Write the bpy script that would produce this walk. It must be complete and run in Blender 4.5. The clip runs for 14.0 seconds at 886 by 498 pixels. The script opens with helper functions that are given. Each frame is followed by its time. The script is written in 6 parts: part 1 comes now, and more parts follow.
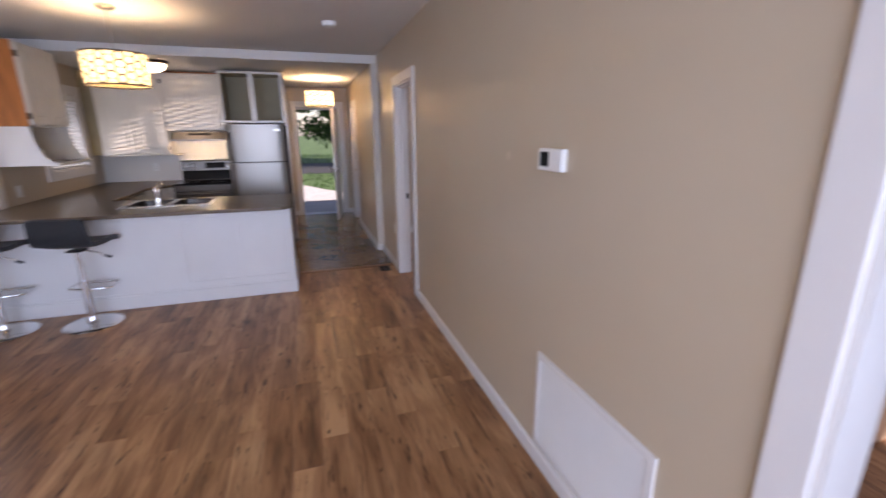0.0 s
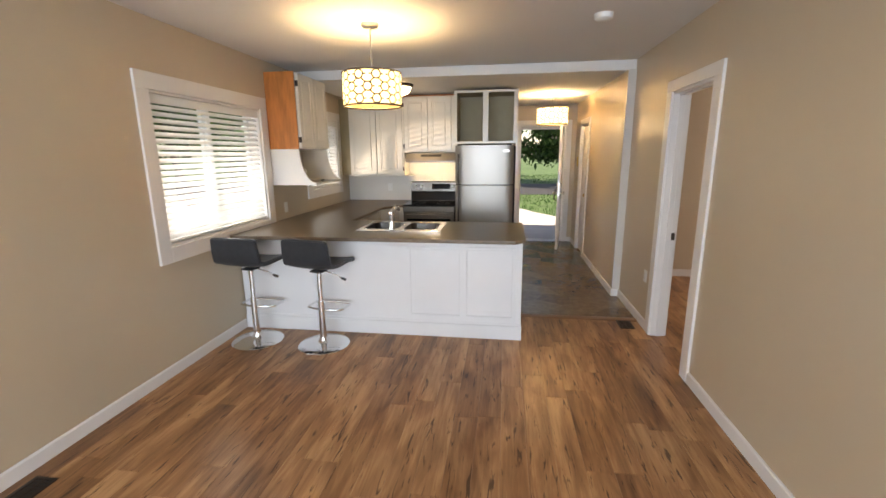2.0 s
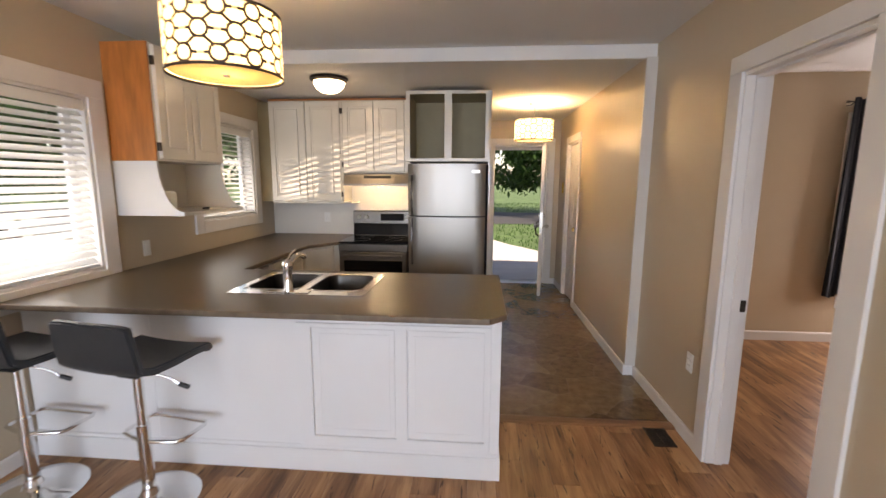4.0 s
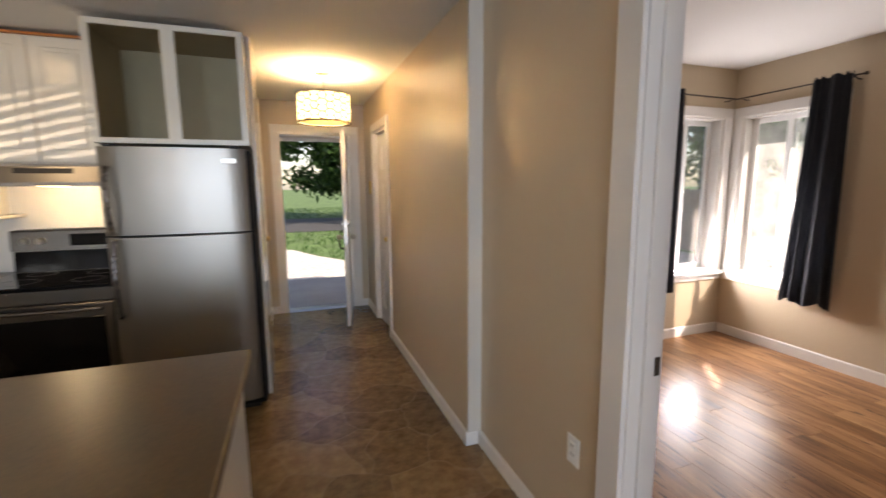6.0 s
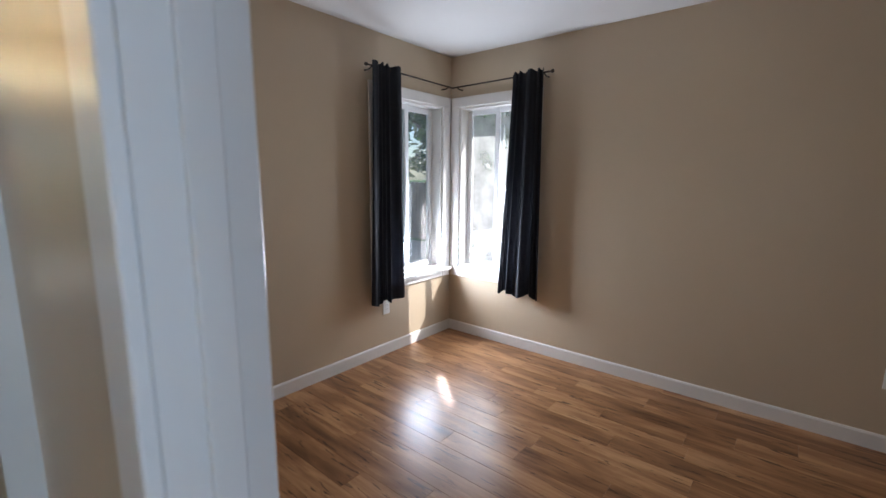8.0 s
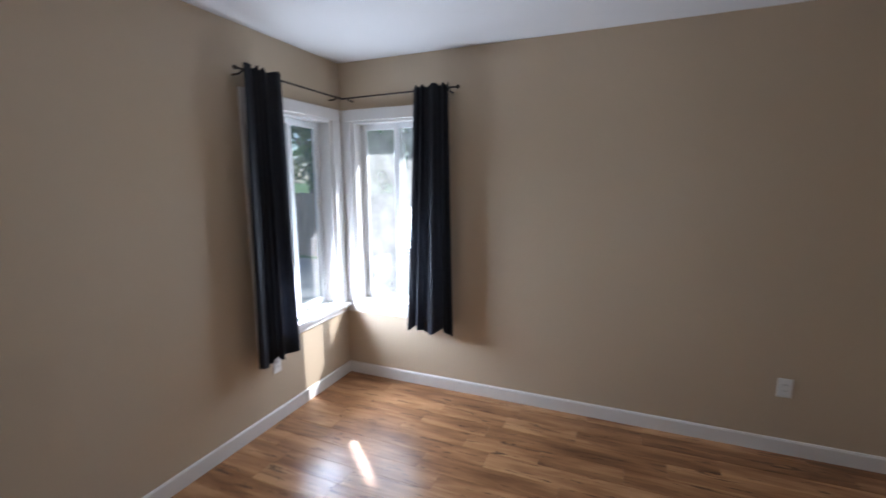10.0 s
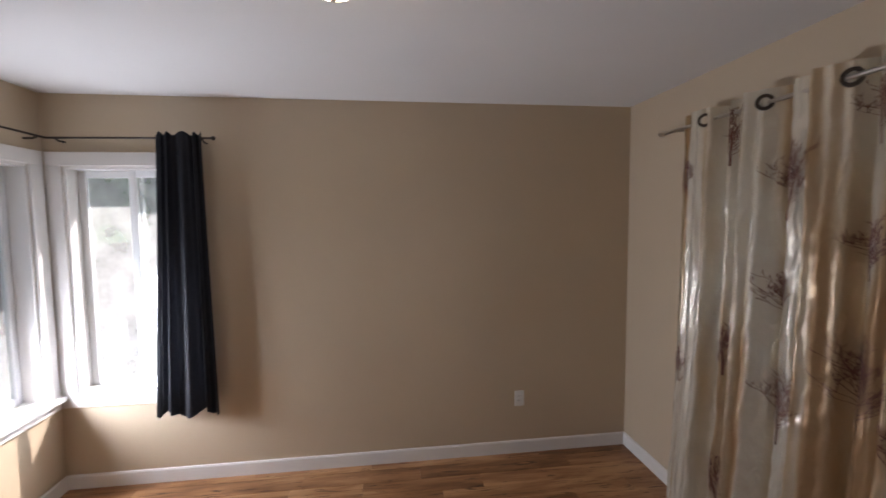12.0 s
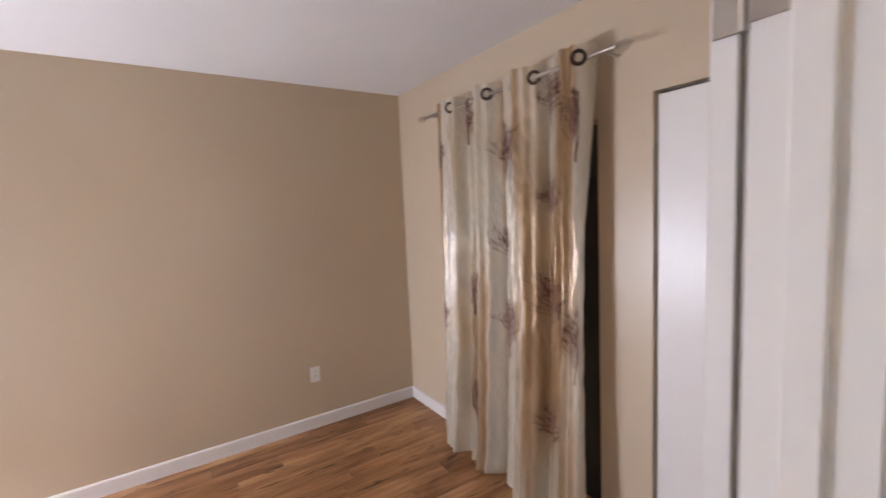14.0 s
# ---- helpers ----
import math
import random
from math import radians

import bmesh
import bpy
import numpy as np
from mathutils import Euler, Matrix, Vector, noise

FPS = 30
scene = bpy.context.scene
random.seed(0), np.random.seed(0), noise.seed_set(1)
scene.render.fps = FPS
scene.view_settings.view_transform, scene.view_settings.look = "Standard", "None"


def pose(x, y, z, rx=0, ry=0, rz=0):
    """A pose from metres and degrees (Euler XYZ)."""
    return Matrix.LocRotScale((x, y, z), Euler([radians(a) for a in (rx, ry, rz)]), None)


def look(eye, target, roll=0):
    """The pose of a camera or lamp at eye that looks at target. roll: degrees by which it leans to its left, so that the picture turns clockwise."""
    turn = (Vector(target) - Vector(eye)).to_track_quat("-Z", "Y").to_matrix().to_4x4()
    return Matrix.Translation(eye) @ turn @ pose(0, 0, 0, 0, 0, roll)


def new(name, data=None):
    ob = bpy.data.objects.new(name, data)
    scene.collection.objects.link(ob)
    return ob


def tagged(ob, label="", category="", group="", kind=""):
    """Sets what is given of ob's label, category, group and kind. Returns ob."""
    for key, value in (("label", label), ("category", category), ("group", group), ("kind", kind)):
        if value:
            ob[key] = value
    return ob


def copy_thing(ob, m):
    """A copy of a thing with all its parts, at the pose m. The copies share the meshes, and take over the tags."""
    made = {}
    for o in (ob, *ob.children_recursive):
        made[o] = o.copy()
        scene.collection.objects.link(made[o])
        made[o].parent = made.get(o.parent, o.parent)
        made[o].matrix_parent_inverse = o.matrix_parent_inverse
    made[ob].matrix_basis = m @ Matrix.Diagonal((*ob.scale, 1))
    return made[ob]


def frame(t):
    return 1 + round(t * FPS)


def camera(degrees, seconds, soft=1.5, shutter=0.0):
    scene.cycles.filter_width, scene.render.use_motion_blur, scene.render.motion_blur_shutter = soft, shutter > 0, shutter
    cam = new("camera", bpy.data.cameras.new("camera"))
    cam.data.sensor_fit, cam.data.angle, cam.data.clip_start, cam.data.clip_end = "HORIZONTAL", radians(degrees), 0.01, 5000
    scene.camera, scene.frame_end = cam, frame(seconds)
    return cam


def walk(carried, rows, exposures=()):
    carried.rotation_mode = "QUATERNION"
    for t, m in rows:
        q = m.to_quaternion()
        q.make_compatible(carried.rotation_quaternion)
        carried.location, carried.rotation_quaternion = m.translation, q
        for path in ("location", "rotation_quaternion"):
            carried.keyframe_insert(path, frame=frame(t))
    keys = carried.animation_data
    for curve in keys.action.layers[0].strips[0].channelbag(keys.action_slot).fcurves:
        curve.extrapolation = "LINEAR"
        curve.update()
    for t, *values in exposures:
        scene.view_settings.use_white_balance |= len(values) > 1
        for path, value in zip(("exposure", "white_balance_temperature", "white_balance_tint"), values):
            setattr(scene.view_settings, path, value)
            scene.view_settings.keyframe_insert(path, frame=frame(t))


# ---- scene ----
cam = camera(91.7, 14.0, shutter=0.4)
PATH = [
    (0, (0.403, 1.489, 1.58), (0.989, 3.328, 1.057), -0.3),
    (0.5, (0.239, 1.579, 1.515), (0.398, 3.503, 0.994), -0.8),
    (1, (0.123, 1.755, 1.533), (0.09, 3.688, 1.021), -1.5),
    (1.5, (0.071, 2.048, 1.555), (-0.143, 3.982, 1.094), -1.3),
    (2, (0.073, 2.399, 1.587), (-0.202, 4.333, 1.158), -0.5),
    (2.5, (-0.008, 2.767, 1.598), (-0.209, 4.719, 1.215), -0.1),
    (5, (0.246, 4.646, 1.468), (0.139, 6.622, 1.181), 0.6),
    (5.5, (0.313, 4.96, 1.463), (0.575, 6.924, 1.19), 0.1),
    (6, (0.419, 5.196, 1.467), (1.084, 7.06, 1.178), -0.4),
    (6.5, (0.654, 5.401, 1.451), (1.714, 7.07, 1.15), 0.8),
    (7, (0.871, 5.567, 1.448), (2.303, 6.931, 1.151), 1.4),
    (9.5, (1.532, 5.952, 1.512), (3.138, 7.091, 1.16), -0.5),
    (10, (1.499, 6.126, 1.62), (3.321, 6.889, 1.305), -0.4),
    (10.5, (1.499, 6.119, 1.658), (3.415, 6.62, 1.376), -0.3),
    (11, (1.544, 6.117, 1.793), (3.499, 6.473, 1.563), -1.6),
    (11.5, (1.525, 6.129, 1.772), (3.516, 6.163, 1.585), -0.7),
    (12, (1.461, 6.137, 1.739), (3.439, 5.881, 1.592), -0.6),
    (12.5, (1.43, 6.14, 1.712), (3.357, 5.623, 1.578), -0.4),
    (13, (1.401, 6.102, 1.679), (3.272, 5.414, 1.522), -0.6),
    (13.5, (1.327, 6.084, 1.634), (3.165, 5.315, 1.465), -0.9),
    (14, (1.28, 6.086, 1.611), (2.941, 4.988, 1.417), -2.6),
]
EXPOSURES = [(0.0, 0.42, 6700, 34), (0.5, 0.74, 6700, 26), (1.5, 0.94, 7050, 22), (2.5, 0.98, 8350, 20), (5.0, 0.80, 7600, 29), (5.5, 0.88, 7900, 23), (6.2, 0.68, 7250, 21), (7.2, 0.44, 6400, 15),
             (9.3, 0.55, 5600, 12), (10.5, 0.52, 5650, 12), (11.5, 0.60, 6000, 13), (12.0, 0.58, 6300, 18), (12.5, 0.60, 6500, 20), (13.0, 1.25, 6550, 22), (13.5, 1.55, 6600, 20), (14.0, 1.62, 6300, 22)]
walk(cam, [(t, look(eye, target, roll)) for t, eye, target, roll in PATH], EXPOSURES)

# ---- world, sun, window light ----
SUN_WAY = Vector((-0.43, 0.50, -0.57)).normalized()
world = bpy.data.worlds.new("sky")
scene.world = world
world.use_nodes = True
wn = world.node_tree
sky = wn.nodes.new("ShaderNodeTexSky")
sky.sky_type, sky.sun_disc = "NISHITA", False
sky.sun_elevation = math.asin(-SUN_WAY.z)
sky.sun_rotation = math.atan2(-SUN_WAY.x, -SUN_WAY.y)
wn.links.new(sky.outputs[0], wn.nodes["Background"].inputs[0])
wn.nodes["Background"].inputs[1].default_value = 0.15


def lamp(name, kind, energy, m, color=(1, 1, 1), **settings):
    data = bpy.data.lights.new(name, kind)
    data.energy, data.color = energy, color
    if kind == "SUN":
        data.angle = settings["angle"]
    elif kind == "AREA":
        data.shape, data.size, data.size_y = "RECTANGLE", settings["size"], settings["size_y"]
    else:
        data.shadow_soft_size = settings["size"]
    ob = new(name, data)
    ob.matrix_world = m
    return ob


lamp("sun", "SUN", 5.0, look((0, 0, 0), SUN_WAY), (1.0, 0.95, 0.86), angle=radians(0.5))
# daylight of the wide front window behind the walker
lamp("front_window_daylight", "AREA", 160, look((-0.45, -0.96, 1.4), (-0.45, 5, 1.1)), (0.54, 0.76, 1.0), size=3.4, size_y=1.9)
# daylight of the front room, beside the first steps
lamp("side_room_daylight", "AREA", 9, look((4.38, 1.6, 1.45), (1.5, 1.6, 1.2)), (0.86, 0.93, 1.0), size=1.4, size_y=1.2)
# skylight and glare of the sunlit yard in the lower half of the bedroom's corner windows
lamp("east_window_daylight", "AREA", 15, look((4.50, 7.72, 1.02), (2.2, 6.7, 1.05)), (0.86, 0.93, 1.0), size=0.70, size_y=0.76)
lamp("north_window_daylight", "AREA", 26, look((4.02, 8.295, 0.78), (3.7, 5.0, 1.0)), (0.86, 0.93, 1.0), size=0.46, size_y=0.24)
# lamp added outside for the sun mirrored by north panes onto the bedroom floor
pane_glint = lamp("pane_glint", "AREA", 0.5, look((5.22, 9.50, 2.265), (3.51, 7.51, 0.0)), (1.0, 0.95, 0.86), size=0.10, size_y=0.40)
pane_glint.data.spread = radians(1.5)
# added spot for sun glint off the parked car's side, through the kitchen blind
glint = lamp("car_glint", "SPOT", 850, look((-5.00, 6.40, 0.75), (-2.40, 7.90, 1.26)), (1.0, 0.93, 0.80), size=0.012)
glint.data.spot_size, glint.data.spot_blend = radians(14), 0.3
# daylight of the bright drive in the lower part of the two blinded windows
lamp("dining_window_daylight", "AREA", 9, look((-2.56, 5.81, 1.27), (0.5, 5.81, 1.35)), (0.88, 0.94, 1.0), size=1.28, size_y=0.60)
lamp("kitchen_window_daylight", "AREA", 4, look((-2.56, 8.015, 1.40), (0.5, 8.015, 1.48)), (0.88, 0.94, 1.0), size=0.86, size_y=0.50)
WARM = (1.0, 0.80, 0.46)
lamp("dining_bulb", "POINT", 19, pose(-0.915, 5.68, 2.04), WARM, size=0.10)
lamp("hall_bulb", "POINT", 38, pose(0.745, 9.07, 2.09), WARM, size=0.12)
lamp("hood_bulb", "POINT", 4, pose(-0.96, 8.64, 1.468), WARM, size=0.03)


# ---- materials ----
def material(name, color, rough=0.5, metal=0.0, spread=0.06, scale=3.0, bump=0.0, bump_scale=60.0, coat=0.0, stretch=(1, 1, 1), spec=0.5):
    """A painted or plain surface: base colour with slow and fine variation, roughness variation and fine relief."""
    m = bpy.data.materials.new(name)
    m.use_nodes = True
    t = m.node_tree
    b = t.nodes["Principled BSDF"]
    b.inputs["Roughness"].default_value, b.inputs["Metallic"].default_value = rough, metal
    b.inputs["Coat Weight"].default_value, b.inputs["Specular IOR Level"].default_value = coat, spec
    geo = t.nodes.new("ShaderNodeNewGeometry")
    mp = t.nodes.new("ShaderNodeMapping")
    mp.inputs["Scale"].default_value = stretch
    t.links.new(geo.outputs["Position"], mp.inputs[0])
    n1 = t.nodes.new("ShaderNodeTexNoise")
    n1.inputs["Scale"].default_value, n1.inputs["Detail"].default_value = scale, 6
    t.links.new(mp.outputs[0], n1.inputs["Vector"])
    ramp = t.nodes.new("ShaderNodeValToRGB")
    ramp.color_ramp.elements[0].position, ramp.color_ramp.elements[1].position = 0.25, 0.75
    ramp.color_ramp.elements[0].color = (*[max(0, c * (1 - spread)) for c in color], 1)
    ramp.color_ramp.elements[1].color = (*[min(1, c * (1 + spread)) for c in color], 1)
    t.links.new(n1.outputs["Fac"], ramp.inputs[0])
    t.links.new(ramp.outputs[0], b.inputs["Base Color"])
    n2 = t.nodes.new("ShaderNodeTexNoise")
    n2.inputs["Scale"].default_value, n2.inputs["Detail"].default_value = bump_scale, 4
    t.links.new(mp.outputs[0], n2.inputs["Vector"])
    mr = t.nodes.new("ShaderNodeMapRange")
    mr.inputs["To Min"].default_value, mr.inputs["To Max"].default_value = max(0.02, rough - 0.06), rough + 0.06
    t.links.new(n2.outputs["Fac"], mr.inputs[0])
    t.links.new(mr.outputs[0], b.inputs["Roughness"])
    if bump:
        bp = t.nodes.new("ShaderNodeBump")
        bp.inputs["Strength"].default_value, bp.inputs["Distance"].default_value = bump, 0.003
        t.links.new(n2.outputs["Fac"], bp.inputs["Height"])
        t.links.new(bp.outputs[0], b.inputs["Normal"])
    return m


def node(t, kind, **values):
    n = t.nodes.new(kind)
    for key, value in values.items():
        n.inputs[key].default_value = value
    return n


def math_node(t, op, a, b=None):
    n = t.nodes.new("ShaderNodeMath")
    n.operation = op
    for i, v in enumerate((a, b)):
        if v is None:
            continue
        if isinstance(v, (int, float)):
            n.inputs[i].default_value = v
        else:
            t.links.new(v, n.inputs[i])
    return n.outputs[0]


def ramp_node(t, fac, stops):
    n = t.nodes.new("ShaderNodeValToRGB")
    els = n.color_ramp.elements
    while len(els) < len(stops):
        els.new(0.5)
    for e, (p, c) in zip(els, stops):
        e.position, e.color = p, (*c, 1)
    t.links.new(fac, n.inputs[0])
    return n.outputs[0]


def wood_floor():
    m = bpy.data.materials.new("laminate_oak")
    m.use_nodes = True
    t = m.node_tree
    b = t.nodes["Principled BSDF"]
    geo, info = t.nodes.new("ShaderNodeNewGeometry"), t.nodes.new("ShaderNodeObjectInfo")
    off = t.nodes.new("ShaderNodeCombineXYZ")
    t.links.new(math_node(t, "MULTIPLY", info.outputs["Random"], 37.0), off.inputs[0])
    t.links.new(math_node(t, "MULTIPLY", info.outputs["Random"], 91.0), off.inputs[1])
    add = t.nodes.new("ShaderNodeVectorMath")
    t.links.new(geo.outputs["Position"], add.inputs[0])
    t.links.new(off.outputs[0], add.inputs[1])
    mp = t.nodes.new("ShaderNodeMapping")
    mp.inputs["Scale"].default_value = (34, 2.2, 1)
    t.links.new(add.outputs[0], mp.inputs[0])
    grain = node(t, "ShaderNodeTexNoise", Scale=1.0, Detail=7.0, Roughness=0.62, Distortion=0.9)
    t.links.new(mp.outputs[0], grain.inputs["Vector"])
    mp2 = t.nodes.new("ShaderNodeMapping")
    mp2.inputs["Scale"].default_value = (8, 1.7, 1)
    t.links.new(add.outputs[0], mp2.inputs[0])
    patch = node(t, "ShaderNodeTexNoise", Scale=1.0, Detail=3.0, Roughness=0.5, Distortion=0.6)
    t.links.new(mp2.outputs[0], patch.inputs["Vector"])
    f = math_node(t, "ADD", math_node(t, "MULTIPLY", grain.outputs["Fac"], 0.34), math_node(t, "MULTIPLY", patch.outputs["Fac"], 0.66))
    f = math_node(t, "ADD", f, math_node(t, "MULTIPLY", math_node(t, "SUBTRACT", info.outputs["Random"], 0.5), 0.13))
    plain = ramp_node(t, f, [(0.30, (0.120, 0.055, 0.024)), (0.41, (0.235, 0.108, 0.046)), (0.52, (0.350, 0.172, 0.077)), (0.66, (0.530, 0.300, 0.146))])
    # dark knots and mineral streaks along the grain
    mp4 = t.nodes.new("ShaderNodeMapping")
    mp4.inputs["Scale"].default_value = (38, 4.2, 1)
    t.links.new(add.outputs[0], mp4.inputs[0])
    knots = node(t, "ShaderNodeTexNoise", Scale=1.0, Detail=3.0, Roughness=0.55, Distortion=1.2)
    t.links.new(mp4.outputs[0], knots.inputs["Vector"])
    streak = ramp_node(t, knots.outputs["Fac"], [(0.605, (0, 0, 0)), (0.67, (1, 1, 1))])
    dark = t.nodes.new("ShaderNodeMix")
    dark.data_type = "RGBA"
    t.links.new(math_node(t, "MULTIPLY", streak, 0.78), dark.inputs[0])
    t.links.new(plain, dark.inputs[6])
    dark.inputs[7].default_value = (0.038, 0.016, 0.008, 1)
    col = dark.outputs[2]
    t.links.new(col, b.inputs["Base Color"])
    fine = node(t, "ShaderNodeTexNoise", Scale=1.0, Detail=3.0)
    mp3 = t.nodes.new("ShaderNodeMapping")
    mp3.inputs["Scale"].default_value = (180, 9, 1)
    t.links.new(add.outputs[0], mp3.inputs[0])
    t.links.new(mp3.outputs[0], fine.inputs["Vector"])
    r = t.nodes.new("ShaderNodeMapRange")
    r.inputs["To Min"].default_value, r.inputs["To Max"].default_value = 0.24, 0.40
    t.links.new(fine.outputs["Fac"], r.inputs[0])
    t.links.new(r.outputs[0], b.inputs["Roughness"])
    b.inputs["Specular IOR Level"].default_value = 0.31
    bp = node(t, "ShaderNodeBump", Strength=0.10, Distance=0.002)
    t.links.new(fine.outputs["Fac"], bp.inputs["Height"])
    t.links.new(bp.outputs[0], b.inputs["Normal"])
    return m


def stone_vinyl():
    """Sheet vinyl printed with irregular brown flagstones."""
    m = bpy.data.materials.new("flagstone_vinyl")
    m.use_nodes = True
    t = m.node_tree
    b = t.nodes["Principled BSDF"]
    geo = t.nodes.new("ShaderNodeNewGeometry")
    warp = node(t, "ShaderNodeTexNoise", Scale=2.2, Detail=2.0)
    t.links.new(geo.outputs["Position"], warp.inputs["Vector"])
    mixv = t.nodes.new("ShaderNodeMix")
    mixv.data_type = "VECTOR"
    mixv.inputs[0].default_value = 0.24
    t.links.new(geo.outputs["Position"], mixv.inputs[4])
    t.links.new(warp.outputs["Color"], mixv.inputs[5])
    edge = t.nodes.new("ShaderNodeTexVoronoi")
    edge.feature, edge.voronoi_dimensions = "DISTANCE_TO_EDGE", "2D"
    edge.inputs["Scale"].default_value = 3.9
    cell = t.nodes.new("ShaderNodeTexVoronoi")
    cell.voronoi_dimensions = "2D"
    cell.inputs["Scale"].default_value = 3.9
    t.links.new(mixv.outputs[1], edge.inputs["Vector"])
    t.links.new(mixv.outputs[1], cell.inputs["Vector"])
    mott = node(t, "ShaderNodeTexNoise", Scale=14.0, Detail=8.0, Roughness=0.65)
    t.links.new(geo.outputs["Position"], mott.inputs["Vector"])
    sep = t.nodes.new("ShaderNodeSeparateColor")
    t.links.new(cell.outputs["Color"], sep.inputs[0])
    f = math_node(t, "ADD", math_node(t, "MULTIPLY", mott.outputs["Fac"], 0.72), math_node(t, "MULTIPLY", sep.outputs[0], 0.26))
    stone = ramp_node(t, f, [(0.28, (0.105, 0.064, 0.030)), (0.48, (0.190, 0.122, 0.060)), (0.72, (0.285, 0.195, 0.105))])
    line = ramp_node(t, edge.outputs["Distance"], [(0.0, (1, 1, 1)), (0.024, (0, 0, 0))])
    mix = t.nodes.new("ShaderNodeMix")
    mix.data_type = "RGBA"
    t.links.new(math_node(t, "MULTIPLY", line, 0.42), mix.inputs[0])
    t.links.new(stone, mix.inputs[6])
    mix.inputs[7].default_value = (0.27, 0.20, 0.13, 1)
    t.links.new(mix.outputs[2], b.inputs["Base Color"])
    b.inputs["Roughness"].default_value = 0.22
    bp = node(t, "ShaderNodeBump", Strength=0.15, Distance=0.002)
    t.links.new(mott.outputs["Fac"], bp.inputs["Height"])
    t.links.new(bp.outputs[0], b.inputs["Normal"])
    return m


def brushed_steel():
    m = material("brushed_steel", (0.27, 0.250, 0.228), rough=0.34, metal=1.0, spread=0.03, scale=2.0, bump=1.0, bump_scale=2.0, stretch=(2.6, 2.6, 0.5))
    return m


def glass_pane(name="window_glass", dust=0.0):
    m = bpy.data.materials.new(name)
    m.use_nodes = True
    t = m.node_tree
    t.nodes.remove(t.nodes["Principled BSDF"])
    clear, gloss = t.nodes.new("ShaderNodeBsdfTransparent"), t.nodes.new("ShaderNodeBsdfGlossy")
    clear.inputs[0].default_value = (0.93, 0.96, 0.95, 1)
    gloss.inputs["Roughness"].default_value = 0.02
    lw, mix = t.nodes.new("ShaderNodeLayerWeight"), t.nodes.new("ShaderNodeMixShader")
    p = math_node(t, "POWER", lw.outputs["Facing"], 4.0)
    t.links.new(math_node(t, "ADD", math_node(t, "MULTIPLY", p, 0.5), 0.03), mix.inputs[0])
    t.links.new(clear.outputs[0], mix.inputs[1])
    t.links.new(gloss.outputs[0], mix.inputs[2])
    last = mix
    if dust:
        film, last = t.nodes.new("ShaderNodeBsdfTranslucent"), t.nodes.new("ShaderNodeMixShader")
        film.inputs[0].default_value = (0.9, 0.9, 0.9, 1)
        smear = node(t, "ShaderNodeTexNoise", Scale=5.0, Detail=5.0)
        geo = t.nodes.new("ShaderNodeNewGeometry")
        t.links.new(geo.outputs["Position"], smear.inputs["Vector"])
        t.links.new(math_node(t, "MULTIPLY", smear.outputs["Fac"], dust * 2), last.inputs[0])
        t.links.new(mix.outputs[0], last.inputs[1])
        t.links.new(film.outputs[0], last.inputs[2])
    t.links.new(last.outputs[0], t.nodes["Material Output"].inputs[0])
    return m


def cloth(name, color, through_light=0.35, rough=0.8, sheen=0.0, scale=40.0, spread=0.12):
    m = material(name, color, rough=rough, spread=spread, scale=scale, bump=0.2, bump_scale=300.0)
    t = m.node_tree
    b = t.nodes["Principled BSDF"]
    b.inputs["Sheen Weight"].default_value = sheen
    tr, mix = t.nodes.new("ShaderNodeBsdfTranslucent"), t.nodes.new("ShaderNodeMixShader")
    tr.inputs[0].default_value = (*color, 1)
    mix.inputs[0].default_value = through_light
    t.links.new(b.outputs[0], mix.inputs[1])
    t.links.new(tr.outputs[0], mix.inputs[2])
    t.links.new(mix.outputs[0], t.nodes["Material Output"].inputs[0])
    return m


def glow(name, color, strength):
    m = bpy.data.materials.new(name)
    m.use_nodes = True
    b = m.node_tree.nodes["Principled BSDF"]
    b.inputs["Base Color"].default_value = (0.8, 0.78, 0.72, 1)
    b.inputs["Emission Color"].default_value = (*color, 1)
    b.inputs["Emission Strength"].default_value = strength
    return m


def leaf_material(name, a, b_):
    m = bpy.data.materials.new(name)
    m.use_nodes = True
    t = m.node_tree
    b = t.nodes["Principled BSDF"]
    geo = t.nodes.new("ShaderNodeNewGeometry")
    col = ramp_node(t, geo.outputs["Random Per Island"], [(0.0, a), (1.0, b_)])
    t.links.new(col, b.inputs["Base Color"])
    b.inputs["Roughness"].default_value = 0.5
    tr, mix = t.nodes.new("ShaderNodeBsdfTranslucent"), t.nodes.new("ShaderNodeMixShader")
    t.links.new(col, tr.inputs[0])
    mix.inputs[0].default_value = 0.4
    t.links.new(b.outputs[0], mix.inputs[1])
    t.links.new(tr.outputs[0], mix.inputs[2])
    t.links.new(mix.outputs[0], t.nodes["Material Output"].inputs[0])
    return m


WALL = material("beige_wall_paint", (0.53, 0.43, 0.31), rough=0.35, spread=0.03, scale=1.3, bump=0.12, bump_scale=140, spec=0.5)
CEIL = material("white_ceiling_paint", (0.74, 0.73, 0.72), rough=0.85, spread=0.02, scale=1.5, bump=0.25, bump_scale=160)
TRIM = material("white_trim_paint", (0.74, 0.715, 0.69), rough=0.34, spread=0.03, scale=4, bump=0.04, bump_scale=50)
CORNER_PAINT = material("cream_corner_paint", (0.61, 0.57, 0.52), rough=0.42, spread=0.03, scale=4, bump=0.05, bump_scale=60)
CABINET = material("cream_gloss_cabinet_paint", (0.74, 0.70, 0.62), rough=0.24, spread=0.03, scale=4)
GABLE_GLOSS = material("glossy_white_gable_board", (0.72, 0.69, 0.64), rough=0.10, spread=0.02, scale=4)
